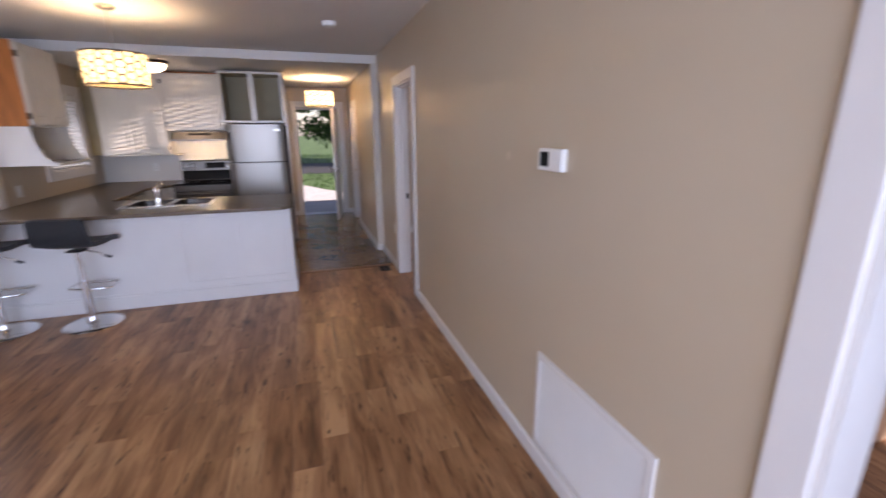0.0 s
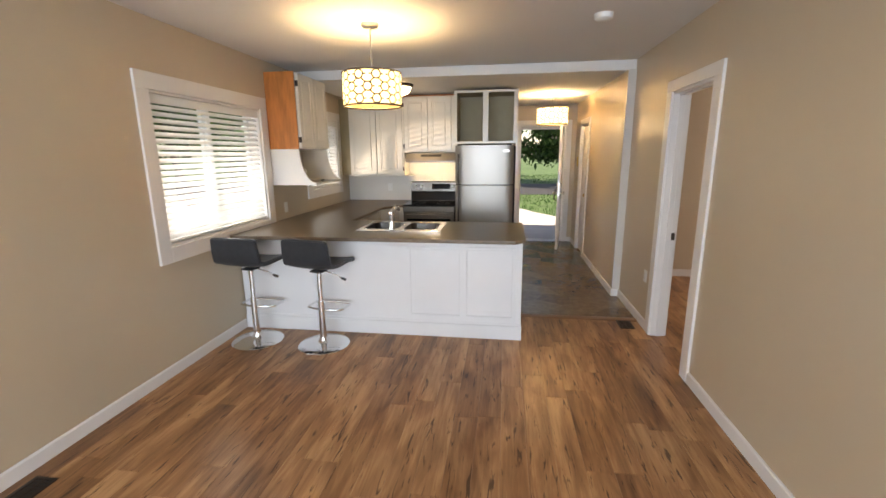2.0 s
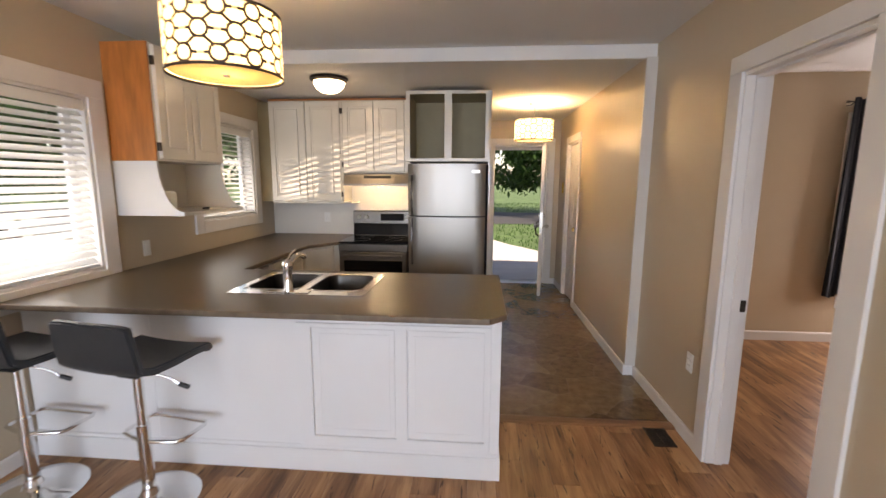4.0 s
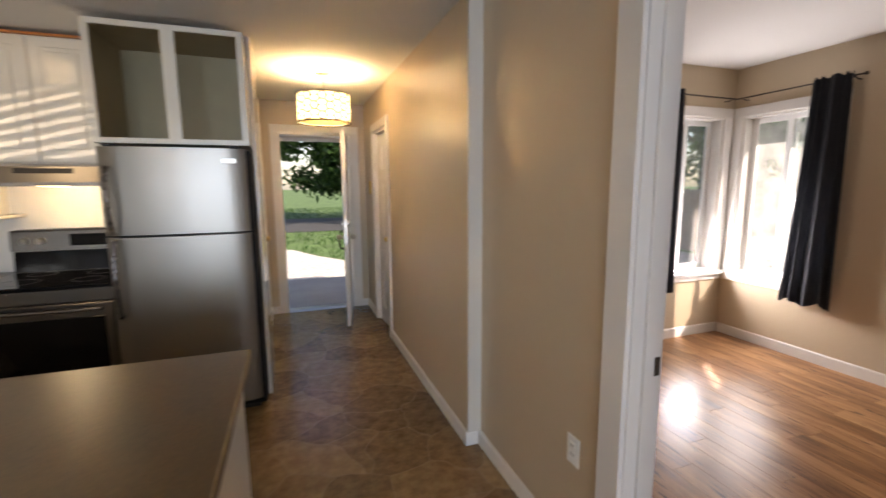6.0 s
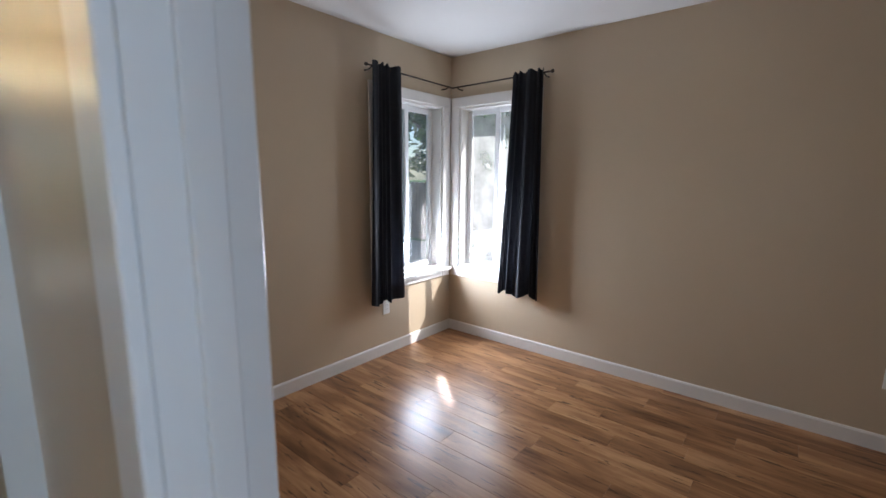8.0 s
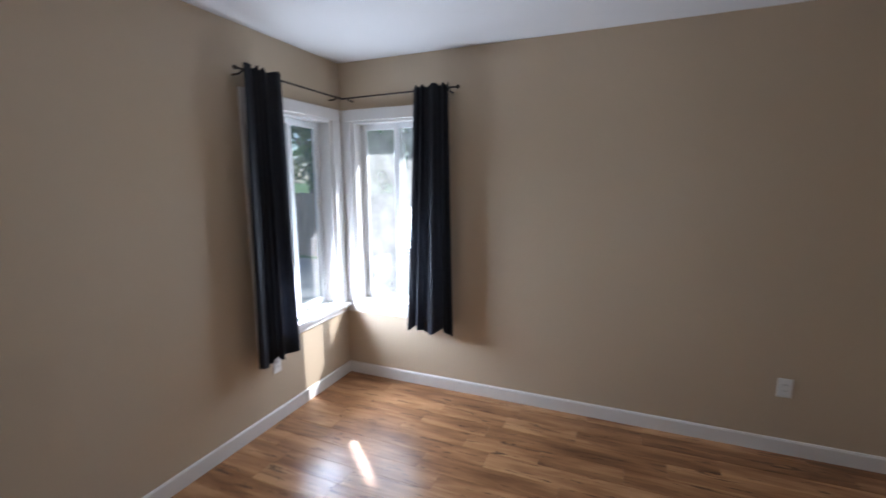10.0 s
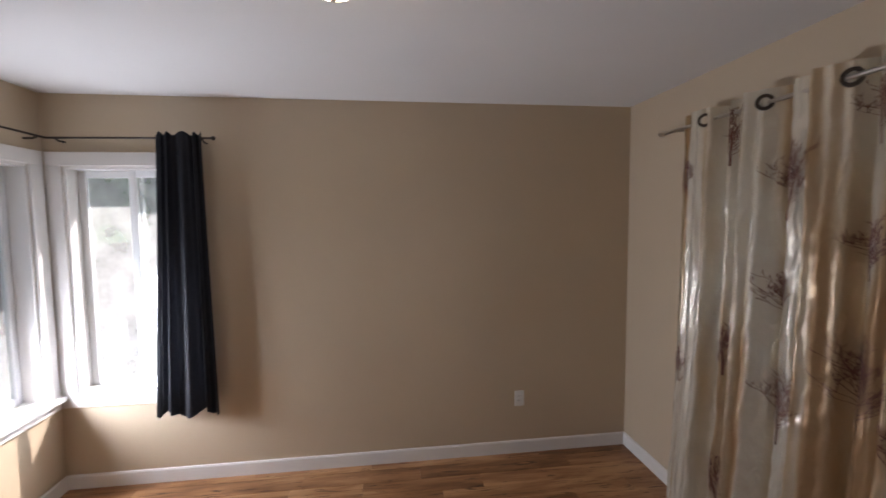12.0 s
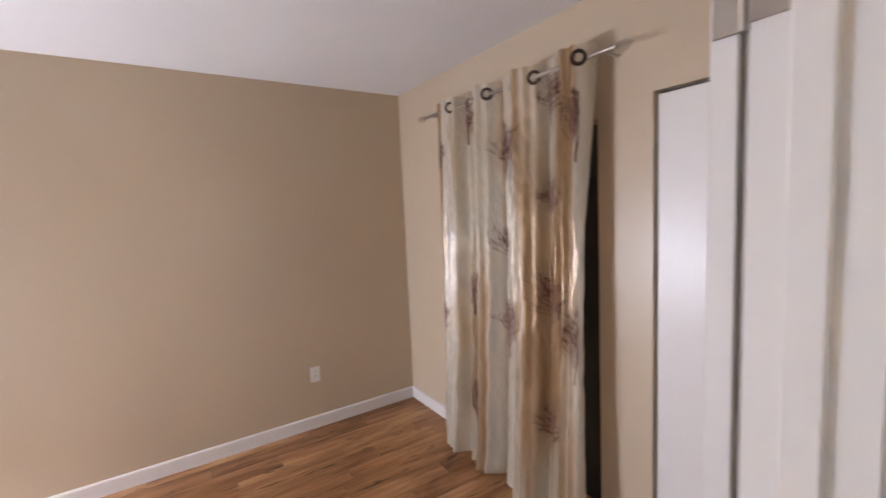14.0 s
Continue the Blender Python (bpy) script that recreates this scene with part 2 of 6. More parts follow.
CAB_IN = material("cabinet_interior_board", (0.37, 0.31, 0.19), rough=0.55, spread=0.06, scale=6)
PENINSULA = material("white_panel_paint", (0.80, 0.80, 0.80), rough=0.35, spread=0.03, scale=3, bump=0.05, bump_scale=40)
OAK = wood_floor()
VINYL = stone_vinyl()
COUNTER = material("brown_laminate_counter", (0.090, 0.061, 0.033), spec=0.36, rough=0.34, spread=0.18, scale=90, bump=0.04, bump_scale=250)
COUNTER_EDGE = material("worn_counter_edge", (0.16, 0.115, 0.078), rough=0.45, spread=0.25, scale=20)
ORANGE_WOOD = material("orange_stained_maple", (0.50, 0.17, 0.042), rough=0.30, spread=0.30, scale=5, stretch=(5, 5, 0.8), bump=0.04, bump_scale=30)
STEEL = brushed_steel()
RANGE_STEEL = material("dark_range_steel", (0.15, 0.138, 0.125), rough=0.30, metal=1.0, spread=0.05, scale=3.0, bump=0.15, bump_scale=40, stretch=(0.4, 3, 3))
# the shade inside the sink bowls is put into this darker steel colour
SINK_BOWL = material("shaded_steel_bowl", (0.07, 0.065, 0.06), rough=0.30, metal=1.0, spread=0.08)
CAR_PAINT = material("white_car_paint", (0.80, 0.80, 0.80), rough=0.12, spread=0.01, coat=1.0)
RUBBER = material("tyre_rubber", (0.018, 0.018, 0.018), rough=0.8, spread=0.2, bump=0.3)
CHROME = material("chrome", (0.80, 0.80, 0.80), rough=0.10, metal=1.0, spread=0.02)
NICKEL = material("brushed_nickel", (0.52, 0.49, 0.45), rough=0.3, metal=1.0, spread=0.05)
BRONZE = material("dark_bronze", (0.060, 0.048, 0.040), rough=0.4, metal=0.8, spread=0.1)
BRASS = material("aged_brass", (0.55, 0.40, 0.18), rough=0.32, metal=1.0, spread=0.1)
BLACK_GLASS = material("black_glass", (0.006, 0.006, 0.007), rough=0.06, spread=0.02, spec=0.22)
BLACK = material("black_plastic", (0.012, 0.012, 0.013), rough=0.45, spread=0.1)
DARK_SIDE = material("dark_fridge_side", (0.016, 0.014, 0.014), rough=0.75, spread=0.1, bump=0.1, spec=0.15)
WHITE_PLASTIC = material("white_plastic", (0.78, 0.78, 0.76), rough=0.35, spread=0.02)
VINYL_FRAME = material("white_vinyl_frame", (0.80, 0.81, 0.82), rough=0.35, spread=0.02)
LEATHER = material("charcoal_faux_leather", (0.030, 0.034, 0.040), rough=0.42, spread=0.15, scale=30, bump=0.25, bump_scale=260)
SLAT = cloth("white_blind_slat", (0.84, 0.84, 0.82), through_light=0.62, rough=0.45, spread=0.02)
GREY_CLOTH = cloth("charcoal_curtain_cloth", (0.020, 0.022, 0.031), through_light=0.04, rough=0.7, spread=0.15)
SATIN = cloth("champagne_satin", (0.62, 0.52, 0.36), through_light=0.06, rough=0.25, scale=14, spread=0.10)
_t = SATIN.node_tree
_b = _t.nodes["Principled BSDF"]
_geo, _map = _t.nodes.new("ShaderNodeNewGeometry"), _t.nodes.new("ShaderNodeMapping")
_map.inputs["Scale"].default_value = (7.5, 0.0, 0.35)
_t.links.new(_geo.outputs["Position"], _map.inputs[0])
# highlights and fold shade put into the colour as cream and tan bands
_sheen_band = node(_t, "ShaderNodeTexNoise", Scale=1.0, Detail=2.0)
_t.links.new(_map.outputs[0], _sheen_band.inputs["Vector"])
_t.links.new(ramp_node(_t, _sheen_band.outputs["Fac"], [(0.38, (0.60, 0.40, 0.22)), (0.44, (0.80, 0.65, 0.45)), (0.50, (0.95, 0.90, 0.78))]), _b.inputs["Base Color"])
_b.inputs["Metallic"].default_value = 0.40
_crush = _t.nodes.new("ShaderNodeMapping")
_crush.inputs["Scale"].default_value = (1.6, 1.0, 0.6)
_crush.inputs["Rotation"].default_value = (0, radians(24), 0)
_t.links.new(_geo.outputs["Position"], _crush.inputs[0])
_crease = node(_t, "ShaderNodeTexNoise", Scale=16.0, Detail=5.0, Distortion=1.4)
_t.links.new(_crush.outputs[0], _crease.inputs["Vector"])
_bump = node(_t, "ShaderNodeBump", Strength=0.42, Distance=0.012)
_t.links.new(_crease.outputs["Fac"], _bump.inputs["Height"])
_t.links.new(_bump.outputs[0], _b.inputs["Normal"])
TREE_INK = material("brown_printed_ink", (0.125, 0.048, 0.034), rough=0.5, spread=0.25, scale=30)
SHADE = cloth("cream_lampshade_cloth", (0.72, 0.62, 0.44), through_light=0.34, rough=0.8, spread=0.03)
SHADE_LINE = material("shade_lattice_brown", (0.035, 0.024, 0.016), rough=0.7, spread=0.1)
GLASS = glass_pane()
DUSTY_GLASS = glass_pane("dusty_window_glass", 0.10)
SMEARED_GLASS = glass_pane("smeared_window_glass", 0.30)
DOME = glow("frosted_dome_glass", (1.0, 0.80, 0.52), 5.0)
DOME_BRIGHT = glow("bright_frosted_dome_glass", (1.0, 0.80, 0.50), 8.0)
LENS = glow("hood_lamp_lens", (1.0, 0.78, 0.45), 9.0)
LEAF = leaf_material("broad_leaves", (0.020, 0.065, 0.018), (0.075, 0.165, 0.040))
LEAF_DARK = leaf_material("hedge_leaves", (0.035, 0.080, 0.030), (0.110, 0.180, 0.065))
BARK = material("bark", (0.075, 0.055, 0.042), rough=0.9, spread=0.4, scale=8, bump=0.8, bump_scale=25)
LAWN = material("lawn_soil", (0.085, 0.150, 0.045), rough=0.95, spread=0.45, scale=1.6, bump=0.6, bump_scale=60)
CONCRETE = material("porch_concrete", (0.34, 0.33, 0.32), rough=0.85, spread=0.12, scale=2.0, bump=0.4, bump_scale=60)
GRAVEL = material("pale_gravel", (0.58, 0.55, 0.50), rough=0.95, spread=0.3, scale=12, bump=0.8, bump_scale=70)
ASPHALT = material("asphalt", (0.055, 0.055, 0.058), rough=0.9, spread=0.2, scale=5, bump=0.5, bump_scale=80)
FENCE_WOOD = material("weathered_cedar", (0.38, 0.30, 0.245), rough=0.85, spread=0.35, scale=5, stretch=(6, 6, 0.6), bump=0.4, bump_scale=30)
SIDING = material("pale_siding", (0.55, 0.54, 0.52), rough=0.7, spread=0.06, scale=2)
WIRE_YELLOW = material("yellow_tag_plastic", (0.62, 0.42, 0.04), rough=0.5, spread=0.05)
SPONGE = material("pale_sponge", (0.62, 0.60, 0.42), rough=0.9, spread=0.15, scale=60, bump=0.6)


# ---- building helpers ----
ORIGIN = {}


def thing(name, at, label, category, group="", kind=""):
    ob = new(name)
    ob.empty_display_size = 0.1
    ob.location = at
    ORIGIN[ob.name] = Vector(at)
    return tagged(ob, label, category, group, kind)


def mesh_of(name, bm, mat, smooth=False):
    bmesh.ops.recalc_face_normals(bm, faces=bm.faces)
    me = bpy.data.meshes.new(name)
    bm.to_mesh(me)
    bm.free()
    me.materials.append(mat)
    if smooth:
        for p in me.polygons:
            p.use_smooth = True
        me.set_sharp_from_angle(angle=radians(38))
    return me


def part(name, bm, mat, parent, label="", smooth=False, kind=""):
    """One mesh part, given in world places, under a thing or a part."""
    o = ORIGIN[parent.name]
    bmesh.ops.translate(bm, vec=-o, verts=bm.verts)
    ob = new(name, mesh_of(name, bm, mat, smooth))
    ob.parent = parent
    ORIGIN[ob.name] = o
    return tagged(ob, label=label, kind=kind)


def structure(name, bm, mat, label="", category="", smooth=False):
    ob = new(name, mesh_of(name, bm, mat, smooth))
    ORIGIN[ob.name] = Vector((0, 0, 0))
    return tagged(ob, label, category, kind="structure")


def solo(name, bm, mat, at, label, category, group="", smooth=False):
    """A thing of one mesh."""
    bmesh.ops.translate(bm, vec=-Vector(at), verts=bm.verts)
    ob = new(name, mesh_of(name, bm, mat, smooth))
    ob.location = at
    ORIGIN[ob.name] = Vector(at)
    return tagged(ob, label, category, group)


def box(x0, x1, y0, y1, z0, z1, b=0.0, bm=None, seg=1):
    """A box, with bevelled edges where b is given; added to bm if there is one."""
    t = bmesh.new()
    bmesh.ops.create_cube(t, size=1, matrix=Matrix.Translation(((x0 + x1) / 2, (y0 + y1) / 2, (z0 + z1) / 2)) @ Matrix.Diagonal((abs(x1 - x0), abs(y1 - y0), abs(z1 - z0), 1)))
    if b:
        bmesh.ops.bevel(t, geom=t.edges[:], offset=b, segments=seg, profile=0.5, affect="EDGES")
    return merge(bm, t)


def merge(bm, t):
    if bm is None:
        return t
    me = bpy.data.meshes.new("tmp")
    t.to_mesh(me)
    t.free()
    bm.from_mesh(me)
    bpy.data.meshes.remove(me)
    return bm


def tube(p0, p1, r0, r1=None, seg=16, bm=None, cap=True):
    p0, p1 = Vector(p0), Vector(p1)
    r1 = r0 if r1 is None else r1
    t = bmesh.new()
    d = p1 - p0
    m = Matrix.Translation((p0 + p1) / 2) @ d.to_track_quat("Z", "Y").to_matrix().to_4x4()
    bmesh.ops.create_cone(t, cap_ends=cap, segments=seg, radius1=r0, radius2=r1, depth=d.length, matrix=m)
    return merge(bm, t)


def lathe(profile, at, seg=32, bm=None):
    """A turned body: profile of (radius, height) pairs, round the vertical through at."""
    t = bmesh.new()
    rings = []
    for r, z in profile:
        if r < 1e-5:
            rings.append([t.verts.new((at[0], at[1], at[2] + z))])
        else:
            rings.append([t.verts.new((at[0] + r * math.cos(2 * math.pi * k / seg), at[1] + r * math.sin(2 * math.pi * k / seg), at[2] + z)) for k in range(seg)])
    for a, c in zip(rings, rings[1:]):
        for k in range(seg):
            q = [a[k % len(a)], a[(k + 1) % len(a)], c[(k + 1) % len(c)], c[k % len(c)]]
            q = list(dict.fromkeys(q))
            if len(q) > 2:
                t.faces.new(q)
    return merge(bm, t)


def sweep(points, r, seg=8, bm=None):
    """A round rod along points."""
    t = bmesh.new()
    pts = [Vector(p) for p in points]
    rings = []
    for i, p in enumerate(pts):
        d = (pts[min(i + 1, len(pts) - 1)] - pts[max(i - 1, 0)]).normalized()
        q = d.to_track_quat("Z", "Y").to_matrix()
        rings.append([t.verts.new(p + q @ Vector((r * math.cos(2 * math.pi * k / seg), r * math.sin(2 * math.pi * k / seg), 0))) for k in range(seg)])
    for a, c in zip(rings, rings[1:]):
        for k in range(seg):
            t.faces.new((a[k], a[(k + 1) % seg], c[(k + 1) % seg], c[k]))
    t.faces.new(rings[0][::-1])
    t.faces.new(rings[-1])
    return merge(bm, t)


def prism(outline, axis, a, c, bm=None, b=0.0):
    """A body with a flat outline of (u, v) pairs, pushed along axis from a to c. x: (y, z); y: (x, z); z: (x, y)."""
    t = bmesh.new()

    def at(u, v, w):
        return {"x": (w, u, v), "y": (u, w, v), "z": (u, v, w)}[axis]

    lo = [t.verts.new(at(u, v, a)) for u, v in outline]
    hi = [t.verts.new(at(u, v, c)) for u, v in outline]
    n = len(outline)
    t.faces.new(lo)
    t.faces.new(hi[::-1])
    for i in range(n):
        t.faces.new((lo[i], hi[i], hi[(i + 1) % n], lo[(i + 1) % n]))
    bmesh.ops.recalc_face_normals(t, faces=t.faces)
    if b:
        bmesh.ops.bevel(t, geom=t.edges[:], offset=b, segments=1, affect="EDGES")
    return merge(bm, t)


def slab_with_holes(axis, w0, w1, u0, u1, v0, v1, holes=()):
    """A wall or slab as wide cells round its openings. axis: its thin direction; holes: (u0, u1, v0, v1)."""
    us = sorted({u0, u1, *[h[0] for h in holes], *[h[1] for h in holes]})
    vs = sorted({v0, v1, *[h[2] for h in holes], *[h[3] for h in holes]})
    cells = {(i, j): not any(h[0] < (us[i] + us[i + 1]) / 2 < h[1] and h[2] < (vs[j] + vs[j + 1]) / 2 < h[3] for h in holes)
             for i in range(len(us) - 1) for j in range(len(vs) - 1)}
    t = bmesh.new()
    cache = {}

    def v(u, w, q):
        key = (u, w, q)
        if key not in cache:
            cache[key] = t.verts.new({"x": (q, u, w), "y": (u, q, w), "z": (u, w, q)}[axis])
        return cache[key]

    for (i, j), solid in cells.items():
        if not solid:
            continue
        a, b, c, d = us[i], us[i + 1], vs[j], vs[j + 1]
        for q in (w0, w1):
            t.faces.new((v(a, c, q), v(b, c, q), v(b, d, q), v(a, d, q)))
        for di, dj, p, q in ((-1, 0, (a, c), (a, d)), (1, 0, (b, c), (b, d)), (0, -1, (a, c), (b, c)), (0, 1, (a, d), (b, d))):
            if not cells.get((i + di, j + dj), False):
                t.faces.new((v(*p, w0), v(*q, w0), v(*q, w1), v(*p, w1)))
    return t


def local_thing(name, m, label, category, group="", kind=""):
    """A thing whose parts are given in its own axes, placed by the pose m."""
    ob = thing(name, (0, 0, 0), label, category, group, kind)
    ob.matrix_world = m
    return ob


# ---- the rooms ----
XL, XR, XH, XB = -2.33, 1.385, 1.31, 1.51      # west wall, living east wall, hall east wall, bedroom west wall
XE, YN, YS = 4.435, 8.23, 4.37                 # bedroom east, north and south walls
YF, YD, YK, YX = -1.0, 7.32, 8.94, 10.46       # front wall, ceiling drop, kitchen back wall, exit wall
ZL, ZK, ZB = 2.515, 2.42, 2.52                 # ceilings of living room, kitchen and bedroom
DOOR_A, DOOR_B = 5.470, 6.208                   # bedroom doorway along the living east wall
EXIT_A, EXIT_B = 0.345, 1.145                  # exit doorway

W1 = (5.155, 6.52, 0.945, 2.035)                 # dining window opening: y, y, z, z
W2 = (7.565, 8.515, 1.165, 2.065)                 # kitchen window opening
WN = (3.53, 4.31, 0.63, 2.08)                  # bedroom north window opening: x, x, z, z
WE = (7.395, 8.125, 0.63, 2.08)                 # bedroom east window opening: y, y, z, z

structure("wall_west", slab_with_holes("x", XL - 0.14, XL, YF - 0.14, YX + 0.14, -0.12, 2.6, [W1, W2]), WALL, "beige painted wall with two white-framed windows", "wall")
structure("wall_front", slab_with_holes("y", YF - 0.14, YF, XL, XB, -0.12, 2.6, [(-1.75, 0.85, 0.65, 2.15)]), WALL, "beige painted front wall with a wide window", "wall")
structure("wall_living_east", slab_with_holes("x", XR, XB, YF, 7.30, -0.12, 2.6, [(1.15, 1.97, -0.02, 2.05), (DOOR_A, DOOR_B, -0.02, 2.055)]), WALL, "beige painted wall between living room and bedrooms", "wall")
structure("wall_hall_east", slab_with_holes("x", XH, XB, 7.30, YX, -0.12, 2.6, [(9.24, 9.86, -0.02, 2.03)]), WALL, "beige painted hall wall with a closed door", "wall")
structure("wall_exit", slab_with_holes("y", YX, YX + 0.14, XL, 2.9, -0.12, 2.6, [(EXIT_A, EXIT_B, -0.02, 2.075)]), WALL, "beige painted end wall around the back door", "wall")
structure("wall_kitchen_back", box(XL, 0.17, YK, YK + 0.12, -0.12, 2.6), WALL, "beige painted kitchen back wall", "wall")
structure("wall_hall_west", slab_with_holes("x", 0.05, 0.17, YK + 0.12, YX, -0.12, 2.6, [(9.28, 9.98, -0.02, 2.03)]), WALL, "beige painted hall wall with a white door", "wall")
structure("wall_bedroom_north", slab_with_holes("y", YN, YN + 0.14, XB, XE + 0.14, -0.12, 2.6, [WN]), WALL, "beige painted bedroom wall with half of a corner window", "wall")
structure("wall_bedroom_east", slab_with_holes("x", XE, XE + 0.14, YF, YN, -0.12, 2.6, [WE, (0.9, 2.3, 0.85, 2.05)]), WALL, "plain beige painted bedroom wall with half of a corner window", "wall")
structure("wall_bedroom_south", slab_with_holes("y", YS - 0.12, YS, XB, XE, -0.12, 2.6, [(1.60, 2.285, -0.02, 2.038), (2.550, 3.70, -0.02, 1.98)]), WALL, "beige painted bedroom wall with a curtained closet", "wall")
# closet's shade put in as a black sheet across the opening
structure("closet_lining", box(2.40, 3.76, YS - 0.150, YS - 0.1225, 0.0, 2.10), BLACK, "black sheet for the closet's darkness behind the satin curtain", "closet")
structure("wall_closet_back", box(XB, XE, YS - 0.80, YS - 0.72, -0.12, 2.6), WALL, "plain closet back wall", "wall")
structure("wall_side_room", box(XB, XE, YF - 0.14, YF, -0.12, 2.6), WALL, "plain wall of the front room", "wall")
structure("wall_bath_east", box(2.78, 2.9, YN + 0.14, YX, -0.12, 2.6), SIDING, "pale outer wall of the bathroom", "wall")
structure("ceiling_living", box(XL, XR, YF, YD, ZL, ZL + 0.14), CEIL, "flat white painted ceiling", "ceiling")
structure("ceiling_kitchen", box(XL, 1.45, YD, YX, ZK, ZK + 0.2), CEIL, "lower white painted kitchen ceiling", "ceiling")
structure("ceiling_side_room", box(1.451, 2.9, YN + 0.03, YX, ZK, ZK + 0.2), CEIL, "white ceiling of the small room off the hall", "ceiling")
structure("ceiling_drop", box(XL, XR, YD - 0.022, YD - 0.002, ZK - 0.006, ZL - 0.001, 0.004), TRIM, "white board facing the ceiling step", "trim")
structure("ceiling_bedroom", box(XB, XE, YF, YN, ZB, ZB + 0.14), CEIL, "flat white painted bedroom ceiling", "ceiling")
# roof deck with its eaves
structure("roof", prism([(XL - 0.6, YF - 0.8), (XE + 0.75, YF - 0.8), (XE + 0.75, YN + 0.72), (3.1, YN + 0.72), (3.1, YX + 0.17), (XL - 0.6, YX + 0.17)], "z", 2.66, 2.76), SIDING, "flat roof with deep eaves", "roof")

structure("floor_base", box(XL - 0.1, XE, YF - 0.1, YN, -0.12, -0.012), material("dark_underlay", (0.03, 0.018, 0.01), rough=0.9), "dark underlay beneath the laminate", "floor")
structure("floor_kitchen", prism([(0.17, 6.555), (XR, 6.555), (XR, 7.3), (XH, 7.3), (XH, YX), (0.17, YX), (0.17, YK), (XL, YK), (XL, 6.4), (0.17, 6.4)], "z", -0.10, -0.001), VINYL, "brown flagstone-print sheet vinyl floor", "floor")
structure("floor_bath", box(XH + 0.002, 2.8, YN, YX, -0.12, -0.004), VINYL, "brown vinyl bathroom floor", "floor")
structure("threshold", prism([(6.505, 0.0), (6.605, 0.0), (6.595, 0.006), (6.575, 0.009), (6.535, 0.009), (6.515, 0.006)], "x", 0.235, XR - 0.014), material("wood_reducer", (0.23, 0.115, 0.055), rough=0.4, spread=0.25, scale=6, stretch=(1, 8, 1)), "wooden reducer strip between laminate and vinyl", "trim")


def baseboard(name, axis, plane, side, a, c, h=0.084, t=0.014):
    """A white baseboard on a wall: side is the way that it stands out."""
    outline = [(plane, 0.0), (plane + side * t, 0.0), (plane + side * t, h - 0.010), (plane + side * (t - 0.006), h), (plane, h)]
    bm = prism(outline, "y" if axis == "x" else "x", a, c)
    structure(name, bm, TRIM, "white painted baseboard", "baseboard")


baseboard("baseboard_west", "x", XL, 1, YF, 5.945)
baseboard("baseboard_living_east_front", "x", XR, -1, YF, 1.05)
baseboard("baseboard_living_east", "x", XR, -1, 2.072, DOOR_A - 0.1005)
baseboard("baseboard_living_east_far", "x", XR, -1, DOOR_B + 0.0925, 7.286)
baseboard("baseboard_jog", "y", 7.30, -1, XH - 0.014, XR - 0.014)
baseboard("baseboard_hall_east", "x", XH, -1, 7.30, 9.155)
baseboard("baseboard_hall_east_end", "x", XH, -1, 9.945, YX)
baseboard("baseboard_exit_west", "y", YX, -1, 0.17, 0.255)
baseboard("baseboard_exit_east", "y", YX, -1, 1.22, XH - 0.014)
baseboard("baseboard_hall_west_end", "x", 0.17, 1, 10.07, YX - 0.014)
baseboard("baseboard_bedroom_north", "y", YN, -1, XB, XE, 0.092)
baseboard("baseboard_bedroom_east", "x", XE, -1, YS, YN - 0.014, 0.092)
baseboard("baseboard_bedroom_south_east", "y", YS, 1, 3.71, XE - 0.014, 0.092)
baseboard("baseboard_bedroom_west", "x", XB, 1, DOOR_B + 0.09, YN - 0.014, 0.092)
structure("corner_trim", box(XH - 0.004, XR, 7.278, 7.2995, 0.0842, ZK), CORNER_PAINT, "cream painted corner board at the wall jog", "trim")


# ---- windows and doors ----
def casing(parent, axis, plane, side, u0, u1, v0, v1, w=0.085, t=0.019, floor=False, apron=0.0, wl=None, wr=None):
    """Flat white casing boards round an opening; a door's run to the floor, a window's end in an apron."""
    wl, wr = (w if wl is None else wl), (w if wr is None else wr)

    def board(name, a, c, d, e):
        lo, hi = sorted((plane, plane + side * t))
        lo2 = (lo, hi)
        bm = box(*lo2, a, c, d, e, 0.003) if axis == "x" else box(a, c, *lo2, d, e, 0.003)
        part(name, bm, TRIM, parent)

    low = 0.0 if floor else v0 - w
    board("casing_side", u0 - wl, u0, low, v1)
    board("casing_side", u1, u1 + wr, low, v1)
    board("casing_head", u0 - wl, u1 + wr, v1, v1 + w)
    if not floor:
        board("casing_bottom", u0 + 0.0, u1, v0 - w, v0)


def lining(parent, axis, w0, w1, u0, u1, v0, v1, t=0.018, floor=False):
    """The boards that line an opening through a wall."""
    def b(name, a, c, d, e):
        bm = box(w0, w1, a, c, d, e) if axis == "x" else box(a, c, w0, w1, d, e)
        part(name, bm, TRIM, parent)

    b("jamb", u0, u0 + t, v0, v1)
    b("jamb", u1 - t, u1, v0, v1)
    b("head_jamb", u0 + t, u1 - t, v1 - t, v1)
    if not floor:
        b("sill", u0 + t, u1 - t, v0, v0 + t)


